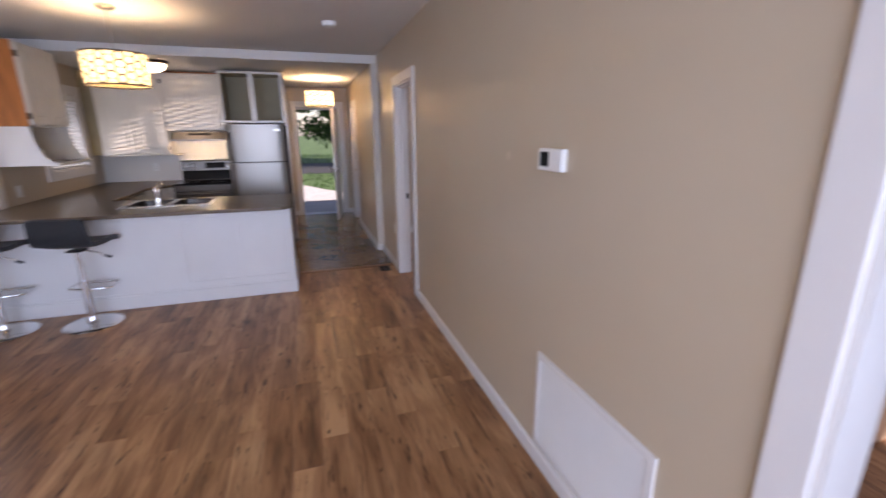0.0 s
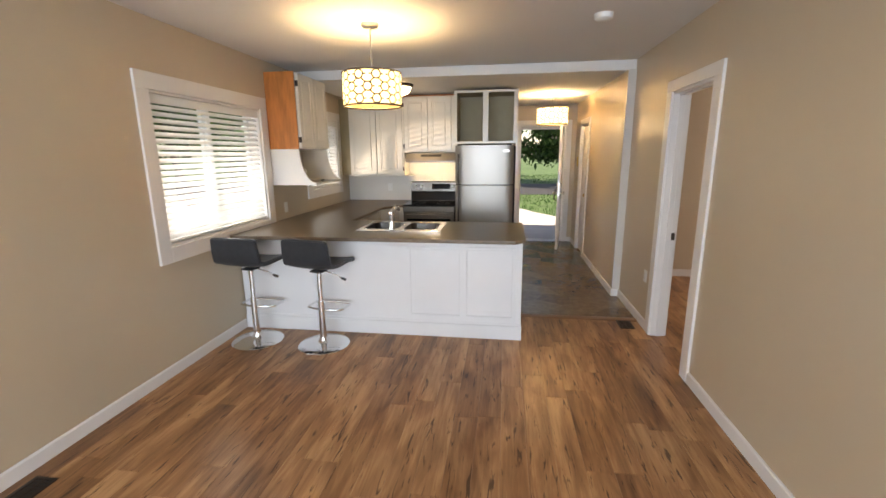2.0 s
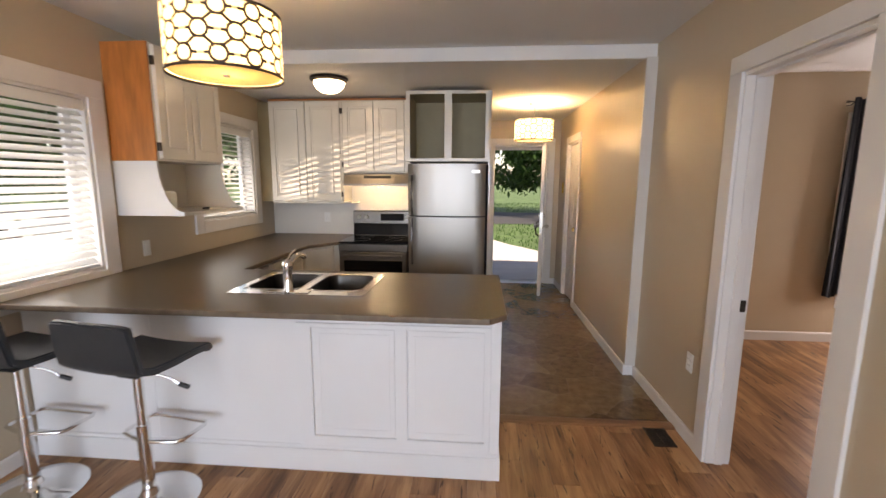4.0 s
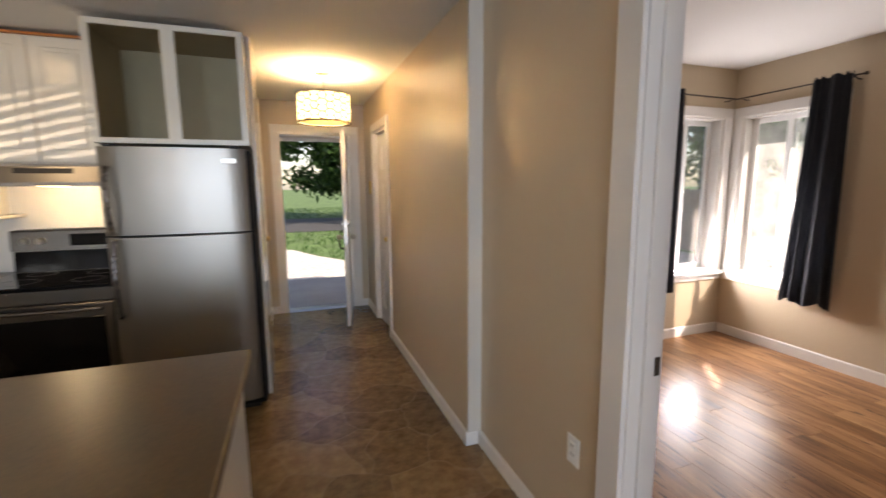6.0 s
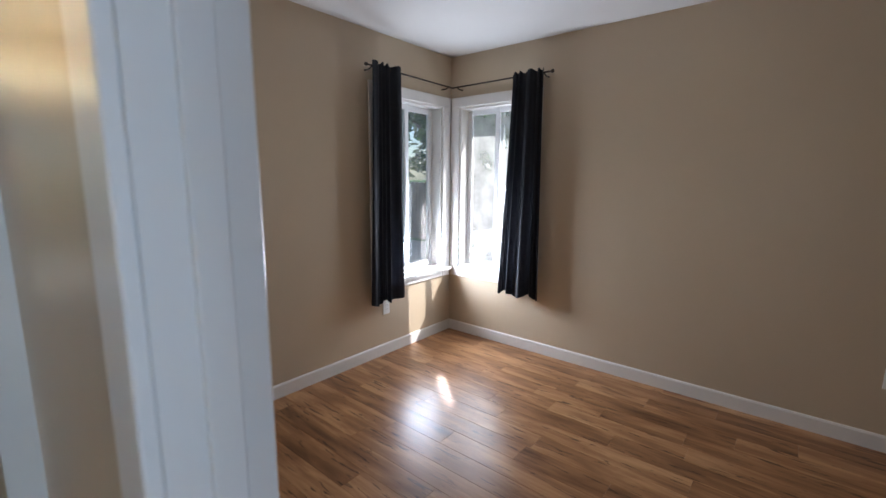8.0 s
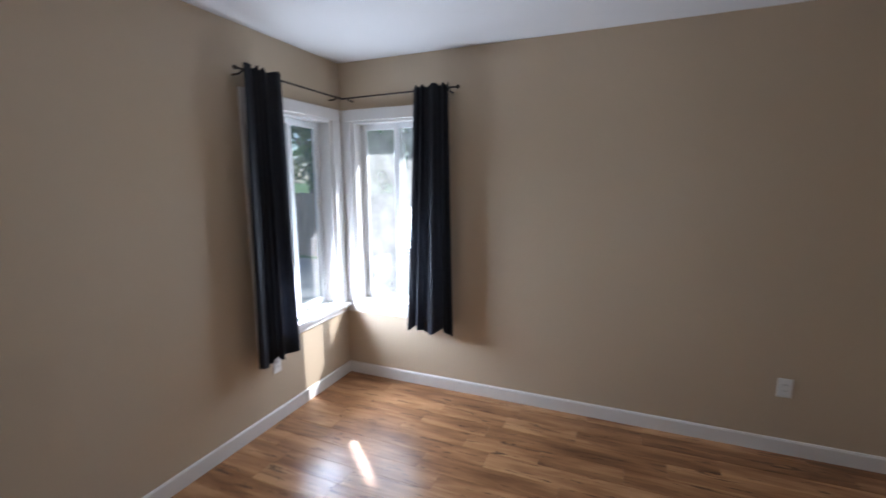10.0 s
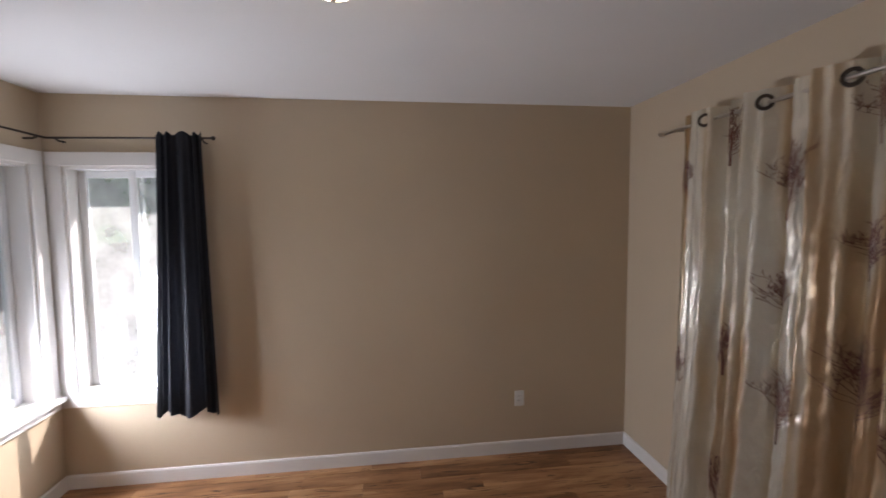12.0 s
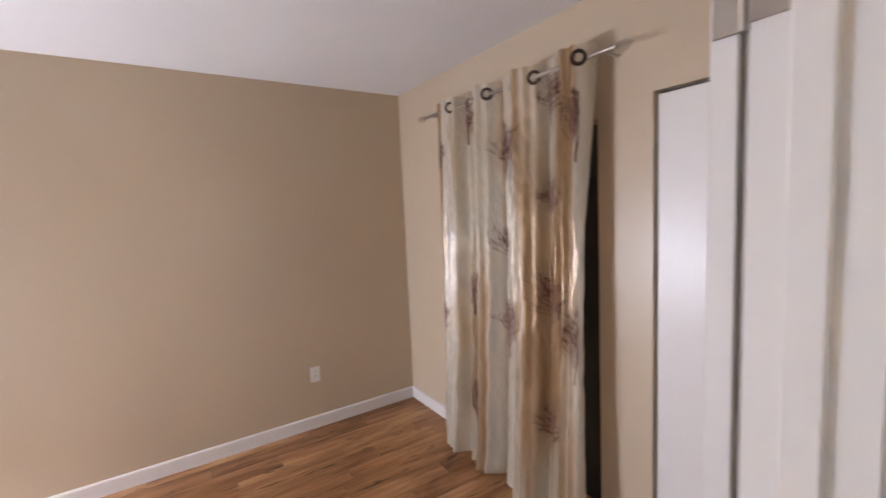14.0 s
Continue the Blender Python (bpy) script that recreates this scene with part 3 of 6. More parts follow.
def sash(parent, axis, w, u0, u1, v0, v1, f=0.045, d=0.035, label="", glass=GLASS):
    """A sash frame with its pane."""
    def b(bm, a, c, e, g, dd=d):
        return box(w - dd / 2, w + dd / 2, a, c, e, g, 0.004, bm) if axis == "x" else box(a, c, w - dd / 2, w + dd / 2, e, g, 0.004, bm)

    bm = b(None, u0, u0 + f, v0, v1)
    b(bm, u1 - f, u1, v0, v1)
    b(bm, u0 + f, u1 - f, v0, v0 + f)
    b(bm, u0 + f, u1 - f, v1 - f, v1)
    fr = part("window_frame", bm, VINYL_FRAME, parent, label)
    a, c, e, g = u0 + f - 0.004, u1 - f + 0.004, v0 + f - 0.004, v1 - f + 0.004
    pane = box(w - 0.003, w + 0.003, a, c, e, g) if axis == "x" else box(a, c, w - 0.003, w + 0.003, e, g)
    p = part("pane", pane, glass, fr)
    p.visible_shadow = False
    return fr


def slider(name, axis, plane, inward, u0, u1, v0, v1, at, label, wl=None, wr=None, glass=GLASS, w=0.085):
    """A two-sash sliding window in a wall opening, cased on the room's side."""
    win = thing(name, at, label, "window", kind="structure")
    casing(win, axis, plane, inward, u0, u1, v0, v1, w=w, wl=wl, wr=wr)
    lo, hi = sorted((plane, plane - inward * 0.138))
    lining(win, axis, lo + 0.001, hi, u0, u1, v0, v1)
    mid = (u0 + u1) / 2
    sash(win, axis, plane - inward * 0.085, u0 + 0.018, mid + 0.03, v0 + 0.018, v1 - 0.018, glass=glass)
    sash(win, axis, plane - inward * 0.122, mid - 0.03, u1 - 0.018, v0 + 0.018, v1 - 0.018, glass=glass)
    return win


slider("window_1", "x", XL, 1, *W1, (XL, 5.8, 0.95), "white sliding window with flat casing behind a blind", w=0.115)
slider("window_2", "x", XL, 1, *W2, (XL, 8.0, 1.13), "white kitchen window with flat casing behind a blind", w=0.105)
slider("window_3", "y", YN, -1, *WN, (3.8, YN, 0.63), "sunlit white sliding corner window facing the yard", wr=0.10, glass=DUSTY_GLASS)
slider("window_4", "x", XE, -1, *WE, (XE, 7.7, 0.63), "sunlit white sliding corner window facing the fence", wr=0.088, glass=SMEARED_GLASS)
bm = box(3.445, XE - 0.02, YN - 0.055, YN - 0.0195, 0.60, 0.63, 0.004)
solo("window_stool", bm, TRIM, (3.8, YN - 0.04, 0.60), "white window ledge below the corner window", "window sill")
front = thing("window_5", (-0.45, YF, 0.65), "wide white front window of the living room", "window", kind="structure")
casing(front, "y", YF, 1, -1.75, 0.85, 0.65, 2.15)
side = thing("window_6", (XE, 1.6, 0.85), "white window of the front room", "window", kind="structure")
casing(side, "x", XE, -1, 0.9, 2.3, 0.85, 2.05)


def blind(u0, u1, z0, z1, x, tilt, label):
    """A white slatted blind hung in a window of the west wall."""
    b = thing("window_blind", (x, (u0 + u1) / 2, z1), label, "blind", group="white blinds")
    part("headrail", box(x - 0.022, x + 0.022, u0, u1, z1 - 0.045, z1, 0.003), WHITE_PLASTIC, b)
    part("valance", box(x + 0.024, x + 0.032, u0 - 0.0, u1 + 0.0, z1 - 0.065, z1 - 0.003, 0.002), WHITE_PLASTIC, b)
    n = int((z1 - z0 - 0.08) / 0.046)
    sl = prism([(-0.024, -0.001), (-0.012, 0.0015), (0.012, 0.0015), (0.024, -0.001), (0.012, 0.0038), (-0.012, 0.0038)], "y", u0 + 0.004, u1 - 0.004)
    bmesh.ops.rotate(sl, cent=(0, 0, 0), matrix=Matrix.Rotation(radians(tilt), 3, "Y"), verts=sl.verts)
    bmesh.ops.translate(sl, vec=(0, -(u0 + u1) / 2, 0), verts=sl.verts)
    me = mesh_of("slat", sl, SLAT)
    for k in range(n):
        o = new("slat", me)
        o.parent = b
        o.location = (random.uniform(-0.001, 0.001), 0, -0.085 - k * 0.046)
        o.rotation_euler = (random.uniform(-0.004, 0.004), 0, 0)
    part("bottom_rail", box(x - 0.024, x + 0.024, u0 + 0.004, u1 - 0.004, z0 + 0.004, z0 + 0.022, 0.003), WHITE_PLASTIC, b)
    for f in (0.16, 0.84):
        y = u0 + (u1 - u0) * f
        part("ladder_cord", tube((x, y, z0 + 0.02), (x, y, z1 - 0.045), 0.0012, seg=6), WHITE_PLASTIC, b)
    return b


blind(W1[0] + 0.022, W1[1] - 0.022, W1[2] + 0.02, W1[3] - 0.02, XL - 0.032, 45, "white faux-wood blind with open slats in a bright window")
blind(W2[0] + 0.022, W2[1] - 0.022, W2[2] + 0.02, W2[3] - 0.02, XL - 0.032, 20, "white faux-wood blind over the kitchen counter")


def knob(parent, at, way, mat=BRASS, r=0.027):
    at, way = Vector(at), Vector(way).normalized()
    bm = tube(at, at + way * 0.008, r * 1.15, seg=20)
    tube(at + way * 0.008, at + way * 0.035, r * 0.42, seg=14, bm=bm)
    t = bmesh.new()
    bmesh.ops.create_uvsphere(t, u_segments=18, v_segments=10, radius=r, matrix=Matrix.Translation(at + way * 0.05))
    merge(bm, t)
    part("knob", bm, mat, parent, "round metal knob", smooth=True)


def door_leaf(name, m, w, h, label, panels=True, knob_side=1, knob_z=0.95, deadbolt=False, t=0.035):
    """A door leaf in its own axes: hinged at x = 0, along +x, its faces at y = 0 and y = -t."""
    d = local_thing(name, m, label, "door")
    leaf = part("leaf", box(0.002, w, -t, 0, 0.008, h, 0.002), TRIM, d)
    if panels:
        rows = [(0.16, 0.80), (0.95, 1.52), (1.64, h - 0.13)]
        for z0, z1 in rows:
            for a, c in ((0.11, w / 2 - 0.045), (w / 2 + 0.045, w - 0.11)):
                for y in (0.0, -t):
                    s = 1 if y == 0.0 else -1
                    bm = slab_with_holes("y", y, y + s * 0.006, a, c, z0, z1, [(a + 0.018, c - 0.018, z0 + 0.018, z1 - 0.018)])
                    part("panel_moulding", bm, TRIM, d)
                    part("panel", box(a + 0.04, c - 0.04, min(y, y + s * 0.005), max(y, y + s * 0.005), z0 + 0.04, z1 - 0.04, 0.0015), TRIM, d)
    for s, y in ((1, 0.0), (-1, -t)):
        knob(d, (w - 0.065, y, knob_z), (0, s, 0), BRASS if not deadbolt else NICKEL)
    return d


# bedroom doorway and its leaf, folded back against the bedroom wall
frame_1 = thing("door_frame_1", (XR, 5.84, 0), "white cased doorway into the bedroom", "door frame", kind="structure")
casing(frame_1, "x", XR, -1, DOOR_A + 0.013, DOOR_B - 0.013, 0, 2.055, floor=True, wl=0.113, wr=0.105)
casing(frame_1, "x", XB, 1, DOOR_A, DOOR_B - 0.005, 0, 2.055, floor=True, t=0.012, wl=0.001)
lining(frame_1, "x", XR, XB, DOOR_A, DOOR_B, 0, 2.055, floor=True)
for y0, y1 in ((DOOR_A + 0.018, DOOR_A + 0.030), (DOOR_B - 0.030, DOOR_B - 0.018)):
    part("door_stop", box(XR + 0.045, XR + 0.085, y0, y1, 0, 2.037, 0.002), TRIM, frame_1)
part("door_stop", box(XR + 0.045, XR + 0.085, DOOR_A + 0.018, DOOR_B - 0.018, 2.025, 2.037, 0.002), TRIM, frame_1)
part("strike_plate", box(XR + 0.088, XR + 0.118, DOOR_B - 0.0205, DOOR_B - 0.0175, 0.865, 0.928, 0.001), BRONZE, frame_1, "dark metal strike plate")
leaf_1 = door_leaf("door_1", pose(XB + 0.058, DOOR_A - 0.004, 0.0, 0, 0, -90), 0.70, 2.03, "white door folded back flat against the bedroom wall", panels=False, t=0.035)
for z in (0.25, 1.05, 1.852):
    hinge = thing("hinge", (XB + 0.008, DOOR_A + 0.016, z), "brushed nickel butt hinge of the bedroom door", "hinge", group="hinges of the bedroom door")
    part("jamb_plate", box(XB - 0.036, XB + 0.004, DOOR_A + 0.0185, DOOR_A + 0.0215, z - 0.044, z + 0.044, 0.0012), NICKEL, hinge)
    part("leaf_plate", box(XB + 0.020, XB + 0.054, DOOR_A - 0.0055, DOOR_A - 0.0025, z - 0.044, z + 0.044, 0.0012), NICKEL, hinge)
    part("knuckle", tube((XB + 0.010, DOOR_A + 0.016, z - 0.05), (XB + 0.010, DOOR_A + 0.016, z + 0.05), 0.006, seg=12), NICKEL, hinge, smooth=True)
    for dx in (-0.03, -0.014, 0.028, 0.046):
        yy = DOOR_A + (0.0212 if dx < 0 else -0.0028)
        part("screw", tube((XB + dx, yy, z + (0.025 if dx in (-0.03, 0.046) else -0.02)), (XB + dx, yy + 0.0012, z + (0.025 if dx in (-0.03, 0.046) else -0.02)), 0.004, seg=10), NICKEL, hinge)

# opening of the front room, at the start of the walk
frame_2 = thing("door_frame_2", (XR, 1.6, 0), "white cased doorway into the front room", "door frame", kind="structure")
casing(frame_2, "x", XR, -1, 1.15, 1.97, 0, 2.05, floor=True, w=0.1)
lining(frame_2, "x", XR, XB, 1.15, 1.97, 0, 2.05, floor=True)

# closed door of the hall's east side
frame_3 = thing("door_frame_3", (XH, 9.55, 0), "white cased doorway in the hall", "door frame", kind="structure")
casing(frame_3, "x", XH, -1, 9.24, 9.86, 0, 2.03, floor=True)
lining(frame_3, "x", XH, XB, 9.24, 9.86, 0, 2.03, floor=True)
door_leaf("door_3", pose(XH + 0.062, 9.838, 0, 0, 0, -90) @ pose(0, 0, 0, 0, 0, 2.5), 0.565, 2.0, "white panelled hall door standing almost closed")
frame_4 = thing("door_frame_4", (0.17, 9.63, 0), "white cased doorway beside the refrigerator wall", "door frame", kind="structure")
casing(frame_4, "x", 0.17, 1, 9.28, 9.98, 0, 2.03, floor=True)
lining(frame_4, "x", 0.05, 0.17, 9.28, 9.98, 0, 2.03, floor=True)
door_leaf("door_4", pose(0.115, 9.302, 0, 0, 0, 90), 0.655, 2.0, "closed white panelled door in the hall")

# the back door, standing open into the hall
frame_5 = thing("door_frame_5", (0.74, YX, 0), "white cased back doorway open to the yard", "door frame", kind="structure")
casing(frame_5, "y", YX, -1, EXIT_A, EXIT_B, 0, 2.075, floor=True)
lining(frame_5, "y", YX, YX + 0.14, EXIT_A, EXIT_B, 0, 2.075, floor=True)
part("sill_plate", prism([(YX - 0.02, 0.0), (YX + 0.02, 0.016), (YX + 0.12, 0.016), (YX + 0.15, 0.0)], "x", EXIT_A + 0.018, EXIT_B - 0.018), NICKEL, frame_5, "metal door sill")
hinge_at, free = Vector((1.105, YX + 0.004, 0)), Vector((0.965, 9.60, 0))
yaw = math.degrees(math.atan2(free.y - hinge_at.y, free.x - hinge_at.x))
door_5 = door_leaf("door_5", pose(hinge_at.x, hinge_at.y - 0.02, 0, 0, 0, yaw), 0.80, 2.03, "white panelled back door standing open inwards", deadbolt=True, t=0.042)
for s, y in ((1, 0.0), (-1, -0.042)):
    part("deadbolt", tube((0.735, y, 1.09), (0.735, y + s * 0.02, 1.09), 0.027, seg=20), NICKEL, door_5, "brushed metal deadbolt", smooth=True)
part("edge_plate", box(0.7985, 0.8015, -0.035, -0.008, 0.88, 1.14, 0.0006), NICKEL, door_5, "metal latch plate on the door edge")
part("outer_pull", sweep([(0.735, -0.043, 1.02), (0.735, -0.085, 1.00), (0.735, -0.095, 0.92), (0.735, -0.085, 0.84), (0.735, -0.043, 0.82)], 0.010), BRONZE, door_5, "dark handle on the outer face", smooth=True)

# flush closet door in the bedroom's south wall
closet = thing("door_2", (1.94, YS, 0), "flat white closet door with a dark gap around it", "door", kind="structure")
part("leaf", box(1.606, 2.268, YS - 0.040, YS - 0.006, 0.012, 2.022, 0.002), TRIM, closet)
# the gap's shade is painted in with a black sheet
part("backing", box(1.601, 2.284, YS - 0.075, YS - 0.050, 0.001, 2.037), BLACK, closet, "black sheet for the shade behind the door")

# ---- kitchen ----
CT = 0.905


def panel_door(name, axis, plane, side, u0, u1, v0, v1, parent, mat=CABINET, t=0.019, rail=0.058, hinge=None):
    """A raised-panel cabinet door: a frame, a sunk groove and a raised field."""
    def b(a, c, e, g, d0, d1, bev=0.003):
        lo, hi = sorted((plane + side * d0, plane + side * d1))
        return box(lo, hi, a, c, e, g, bev) if axis == "x" else box(a, c, lo, hi, e, g, bev)

    d = part(name, b(u0, u1, v0, v1, 0.0, t), mat, parent)
    if u1 - u0 > 0.2 and v1 - v0 > 0.2:
        lo = slab_with_holes(axis, plane + side * t, plane + side * (t + 0.007), u0 + 0.004, u1 - 0.004, v0 + 0.004, v1 - 0.004, [(u0 + rail, u1 - rail, v0 + rail, v1 - rail)])
        part("door_frame", lo, mat, d)
        part("raised_field", b(u0 + rail + 0.022, u1 - rail - 0.022, v0 + rail + 0.022, v1 - rail - 0.022, t, t + 0.008, 0.006), mat, d)
    if hinge is not None:
        for z in (v0 + 0.08, v1 - 0.10):
            bm = b(hinge - 0.008, hinge + 0.008, z - 0.028, z + 0.028, 0.002, t + 0.010, 0.002)
            part("hinge", bm, BRONZE, d, "small dark hinge")
    return d


# uppers on the back wall
y1, y0 = YK - 0.001, 8.62
cab = thing("upper_cabinet", (-1.8, y1, 1.26), "cream glossy two-door wall cabinet beside the kitchen window", "cabinet", "wall cabinets")
part("body", box(-2.175, -1.362, y0, y1, 1.300, 2.385, 0.002), CABINET, cab)
panel_door("door", "y", y0, -1, -2.168, -1.768, 1.308, 2.375, cab)
panel_door("door", "y", y0, -1, -1.763, -1.385, 1.308, 2.375, cab, hinge=-1.374)
part("base_lip", box(-2.175, -1.275, y0 - 0.012, y1, 1.282, 1.300, 0.002), CABINET, cab)
part("top_strip", box(-2.175, -1.362, y0 - 0.015, y0 + 0.02, 2.387, 2.402), ORANGE_WOOD, cab, "brown wooden top strip")
part("filler_panel", box(XL + 0.001, -2.176, y0 + 0.05, y1, 1.300, 2.385), CAB_IN, cab)
cab = thing("upper_cabinet", (-1.03, y1, 1.6), "cream glossy short wall cabinet above the range hood", "cabinet", "wall cabinets")
part("body", box(-1.360, -0.586, y0, y1, 1.620, 2.385, 0.002), CABINET, cab)
panel_door("door", "y", y0, -1, -1.352, -1.015, 1.628, 2.375, cab, hinge=-1.360)
panel_door("door", "y", y0, -1, -1.010, -0.680, 1.628, 2.375, cab)
part("top_strip", box(-1.360, -0.586, y0 - 0.015, y0 + 0.02, 2.387, 2.402), ORANGE_WOOD, cab, "brown wooden top strip")

hood = thing("range_hood", (-1.03, y1, 1.44), "stainless steel under-cabinet range hood, lamp on", "range hood")
part("shell", prism([(y1 - 0.001, 1.618), (8.52, 1.618), (8.46, 1.600), (8.42, 1.505), (8.42, 1.487), (y1 - 0.001, 1.487)], "x", -1.30, -0.60), STEEL, hood)
part("control_panel", prism([(8.4445, 1.558), (8.4575, 1.589), (8.4545, 1.590), (8.4415, 1.559)], "x", -1.09, -0.80), BLACK, hood, "black control strip")
part("lip", box(-1.302, -0.598, 8.412, 8.43, 1.483, 1.497, 0.002), STEEL, hood)
part("lamp_lens", box(-1.02, -0.90, 8.54, 8.62, 1.481, 1.4865, 0.001), LENS, hood, "glowing hood lamp")

oc = thing("open_cabinet", (-0.19, y1, 1.69), "empty doorless white cabinet above the refrigerator", "cabinet")
ox0, ox1, oy, oz0, oz1 = -0.585, 0.212, 8.155, 1.722, 2.382
part("side_panel", box(ox0, ox0 + 0.018, oy + 0.019, y1, oz0, oz1), CABINET, oc)
part("side_panel", box(ox1 - 0.018, ox1, oy + 0.019, y1, oz0, oz1), CABINET, oc)
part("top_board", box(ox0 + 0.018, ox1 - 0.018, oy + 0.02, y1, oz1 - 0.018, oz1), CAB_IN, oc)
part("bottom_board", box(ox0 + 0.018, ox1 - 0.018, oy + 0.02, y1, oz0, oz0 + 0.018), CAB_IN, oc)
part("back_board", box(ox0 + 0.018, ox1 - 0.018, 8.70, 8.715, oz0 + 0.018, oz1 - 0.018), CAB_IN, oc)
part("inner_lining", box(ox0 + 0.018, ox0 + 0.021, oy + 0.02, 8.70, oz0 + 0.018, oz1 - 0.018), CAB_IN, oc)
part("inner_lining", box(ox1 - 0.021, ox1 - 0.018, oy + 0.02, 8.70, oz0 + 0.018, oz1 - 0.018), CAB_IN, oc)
fr = slab_with_holes("y", oy, oy + 0.019, ox0, ox1, oz0, oz1, [(ox0 + 0.036, -0.215, oz0 + 0.03, oz1 - 0.03), (-0.145, ox1 - 0.036, oz0 + 0.03, oz1 - 0.03)])
part("face_frame", fr, CABINET, oc)
for x in (ox1 - 0.026,):
    for z in (1.76, 2.08, 2.30):
        part("screw_hole", tube((x, 8.30, z), (x + 0.004, 8.30, z), 0.006, seg=10), BLACK, oc)

# gable beside the refrigerator, up to the ceiling
structure("fridge_gable", box(0.2145, 0.2365, 8.36, YK - 0.001, 0.0, ZK), GABLE_GLOSS, "glossy white gable panel beside the refrigerator", "panel")

fridge = thing("refrigerator", (-0.19, 8.5, 0), "stainless steel top-freezer refrigerator with curved handles", "refrigerator")
fx0, fx1, fy = -0.570, 0.190, 8.105
part("body", box(fx0 + 0.01, fx1 + 0.020, fy + 0.075, 8.88, 0.03, 1.690, 0.006), DARK_SIDE, fridge, "dark grey cabinet sides")
part("kick_grille", box(fx0 + 0.02, fx1 - 0.02, fy + 0.09, fy + 0.11, 0.0, 0.075, 0.002), BLACK, fridge)


def fridge_door(name, z0, z1):
    outline = []
    n = 14
    for k in range(n + 1):
        u = k / n
        x = fx0 + (fx1 - fx0) * u
        outline.append((x, fy + 0.022 * (2 * u - 1) ** 2 + (0.016 if k in (0, n) else 0)))
    outline += [(fx1, fy + 0.07), (fx0, fy + 0.07)]
    return part(name, prism(outline, "z", z0, z1, b=0.0), STEEL, fridge, "brushed stainless door", smooth=True)


fd = fridge_door("freezer_door", 1.198, 1.700)
fd2 = fridge_door("fridge_door", 0.085, 1.184)
part("door_edge", box(fx1 + 0.0005, fx1 + 0.022, fy + 0.024, fy + 0.072, 1.200, 1.692, 0.003), DARK_SIDE, fd, "dark door edge")
part("door_edge", box(fx1 + 0.0005, fx1 + 0.022, fy + 0.024, fy + 0.072, 0.090, 1.182, 0.003), DARK_SIDE, fd2, "dark door edge")
part("badge", box(0.055, 0.135, fy + 0.004, fy + 0.012, 1.612, 1.640, 0.002), NICKEL, fd)
for z0, z1, p in ((1.212, 1.585, fd), (0.72, 1.165, fd2)):
    pts = [(fx0 + 0.045, fy + 0.02, z0)] + [(fx0 + 0.045, fy - 0.012 - 0.030 * math.sin(math.pi * k / 10), z0 + (z1 - z0) * k / 10) for k in range(11)] + [(fx0 + 0.045, fy + 0.02, z1)]
    part("handle", sweep(pts, 0.012, seg=12), material("dark_steel_handle", (0.16, 0.15, 0.15), rough=0.28, metal=1.0) if p is fd else bpy.data.materials["dark_steel_handle"], p, "dark steel bow handle", smooth=True)
for x in (fx0 + 0.06, fx1 - 0.06):
    part("hinge_cap", box(x - 0.03, x + 0.03, fy + 0.01, fy + 0.09, 1.7005, 1.7155, 0.005), BLACK, fridge)

rng = thing("range", (-0.95, 8.5, 0), "freestanding stainless electric range with black glass top", "stove")
rx0, rx1, ry = -1.312, -0.592, 8.225
part("body", box(rx0, rx1, ry + 0.03, 8.90, 0.02, 0.895, 0.003), DARK_SIDE, rng)
part("cooktop", box(rx0, rx1, ry - 0.012, 8.84, 0.897, 0.915, 0.004), BLACK_GLASS, rng, "black glass cooktop")
for x, y, r in ((-1.12, 8.40, 0.10), (-0.77, 8.40, 0.085), (-1.12, 8.68, 0.075), (-0.77, 8.68, 0.10)):
    part("burner_ring", lathe([(r - 0.003, 0.0), (r, 0.0), (r, 0.0008), (r - 0.003, 0.0008), (r - 0.003, 0.0)], (x, y, 0.9152)), material("burner_print", (0.10, 0.10, 0.10), rough=0.3) if r == 0.10 and x < -1 else bpy.data.materials["burner_print"], rng)
od = part("oven_door", box(rx0 + 0.006, rx1 - 0.006, ry - 0.01, ry + 0.03, 0.20, 0.805, 0.006), RANGE_STEEL, rng, "steel oven door")
part("oven_window", box(rx0 + 0.055, rx1 - 0.055, ry - 0.0125, ry - 0.009, 0.25, 0.72, 0.002), BLACK_GLASS, od, "dark oven glass")
part("front_rail", box(rx0, rx1, ry - 0.008, ry + 0.03, 0.812, 0.893, 0.004), RANGE_STEEL, rng)
bm = sweep([(rx0 + 0.05, ry - 0.055, 0.775), (rx1 - 0.05, ry - 0.055, 0.775)], 0.013, seg=12)
for x in (rx0 + 0.07, rx1 - 0.07):
    tube((x, ry - 0.055, 0.775), (x, ry - 0.008, 0.775), 0.010, seg=10, bm=bm)
part("oven_handle", bm, RANGE_STEEL, od, smooth=True)
part("drawer", box(rx0 + 0.006, rx1 - 0.006, ry - 0.006, ry + 0.03, 0.03, 0.19, 0.005), RANGE_STEEL, rng)
bg = part("backguard", prism([(8.78, 0.916), (8.80, 1.055), (8.775, 1.06), (8.785, 1.185), (8.80, 1.195), (8.90, 1.195), (8.90, 0.916)], "x", rx0, rx1), RANGE_STEEL, rng, "steel control panel")
part("backguard_glass", prism([(8.7765, 0.918), (8.7965, 1.052), (8.799, 1.052), (8.779, 0.918)], "x", rx0 + 0.004, rx1 - 0.004), BLACK_GLASS, rng)
part("display", box(-0.99, -0.72, 8.771, 8.779, 1.085, 1.165, 0.001), BLACK_GLASS, bg, "dark clock display")
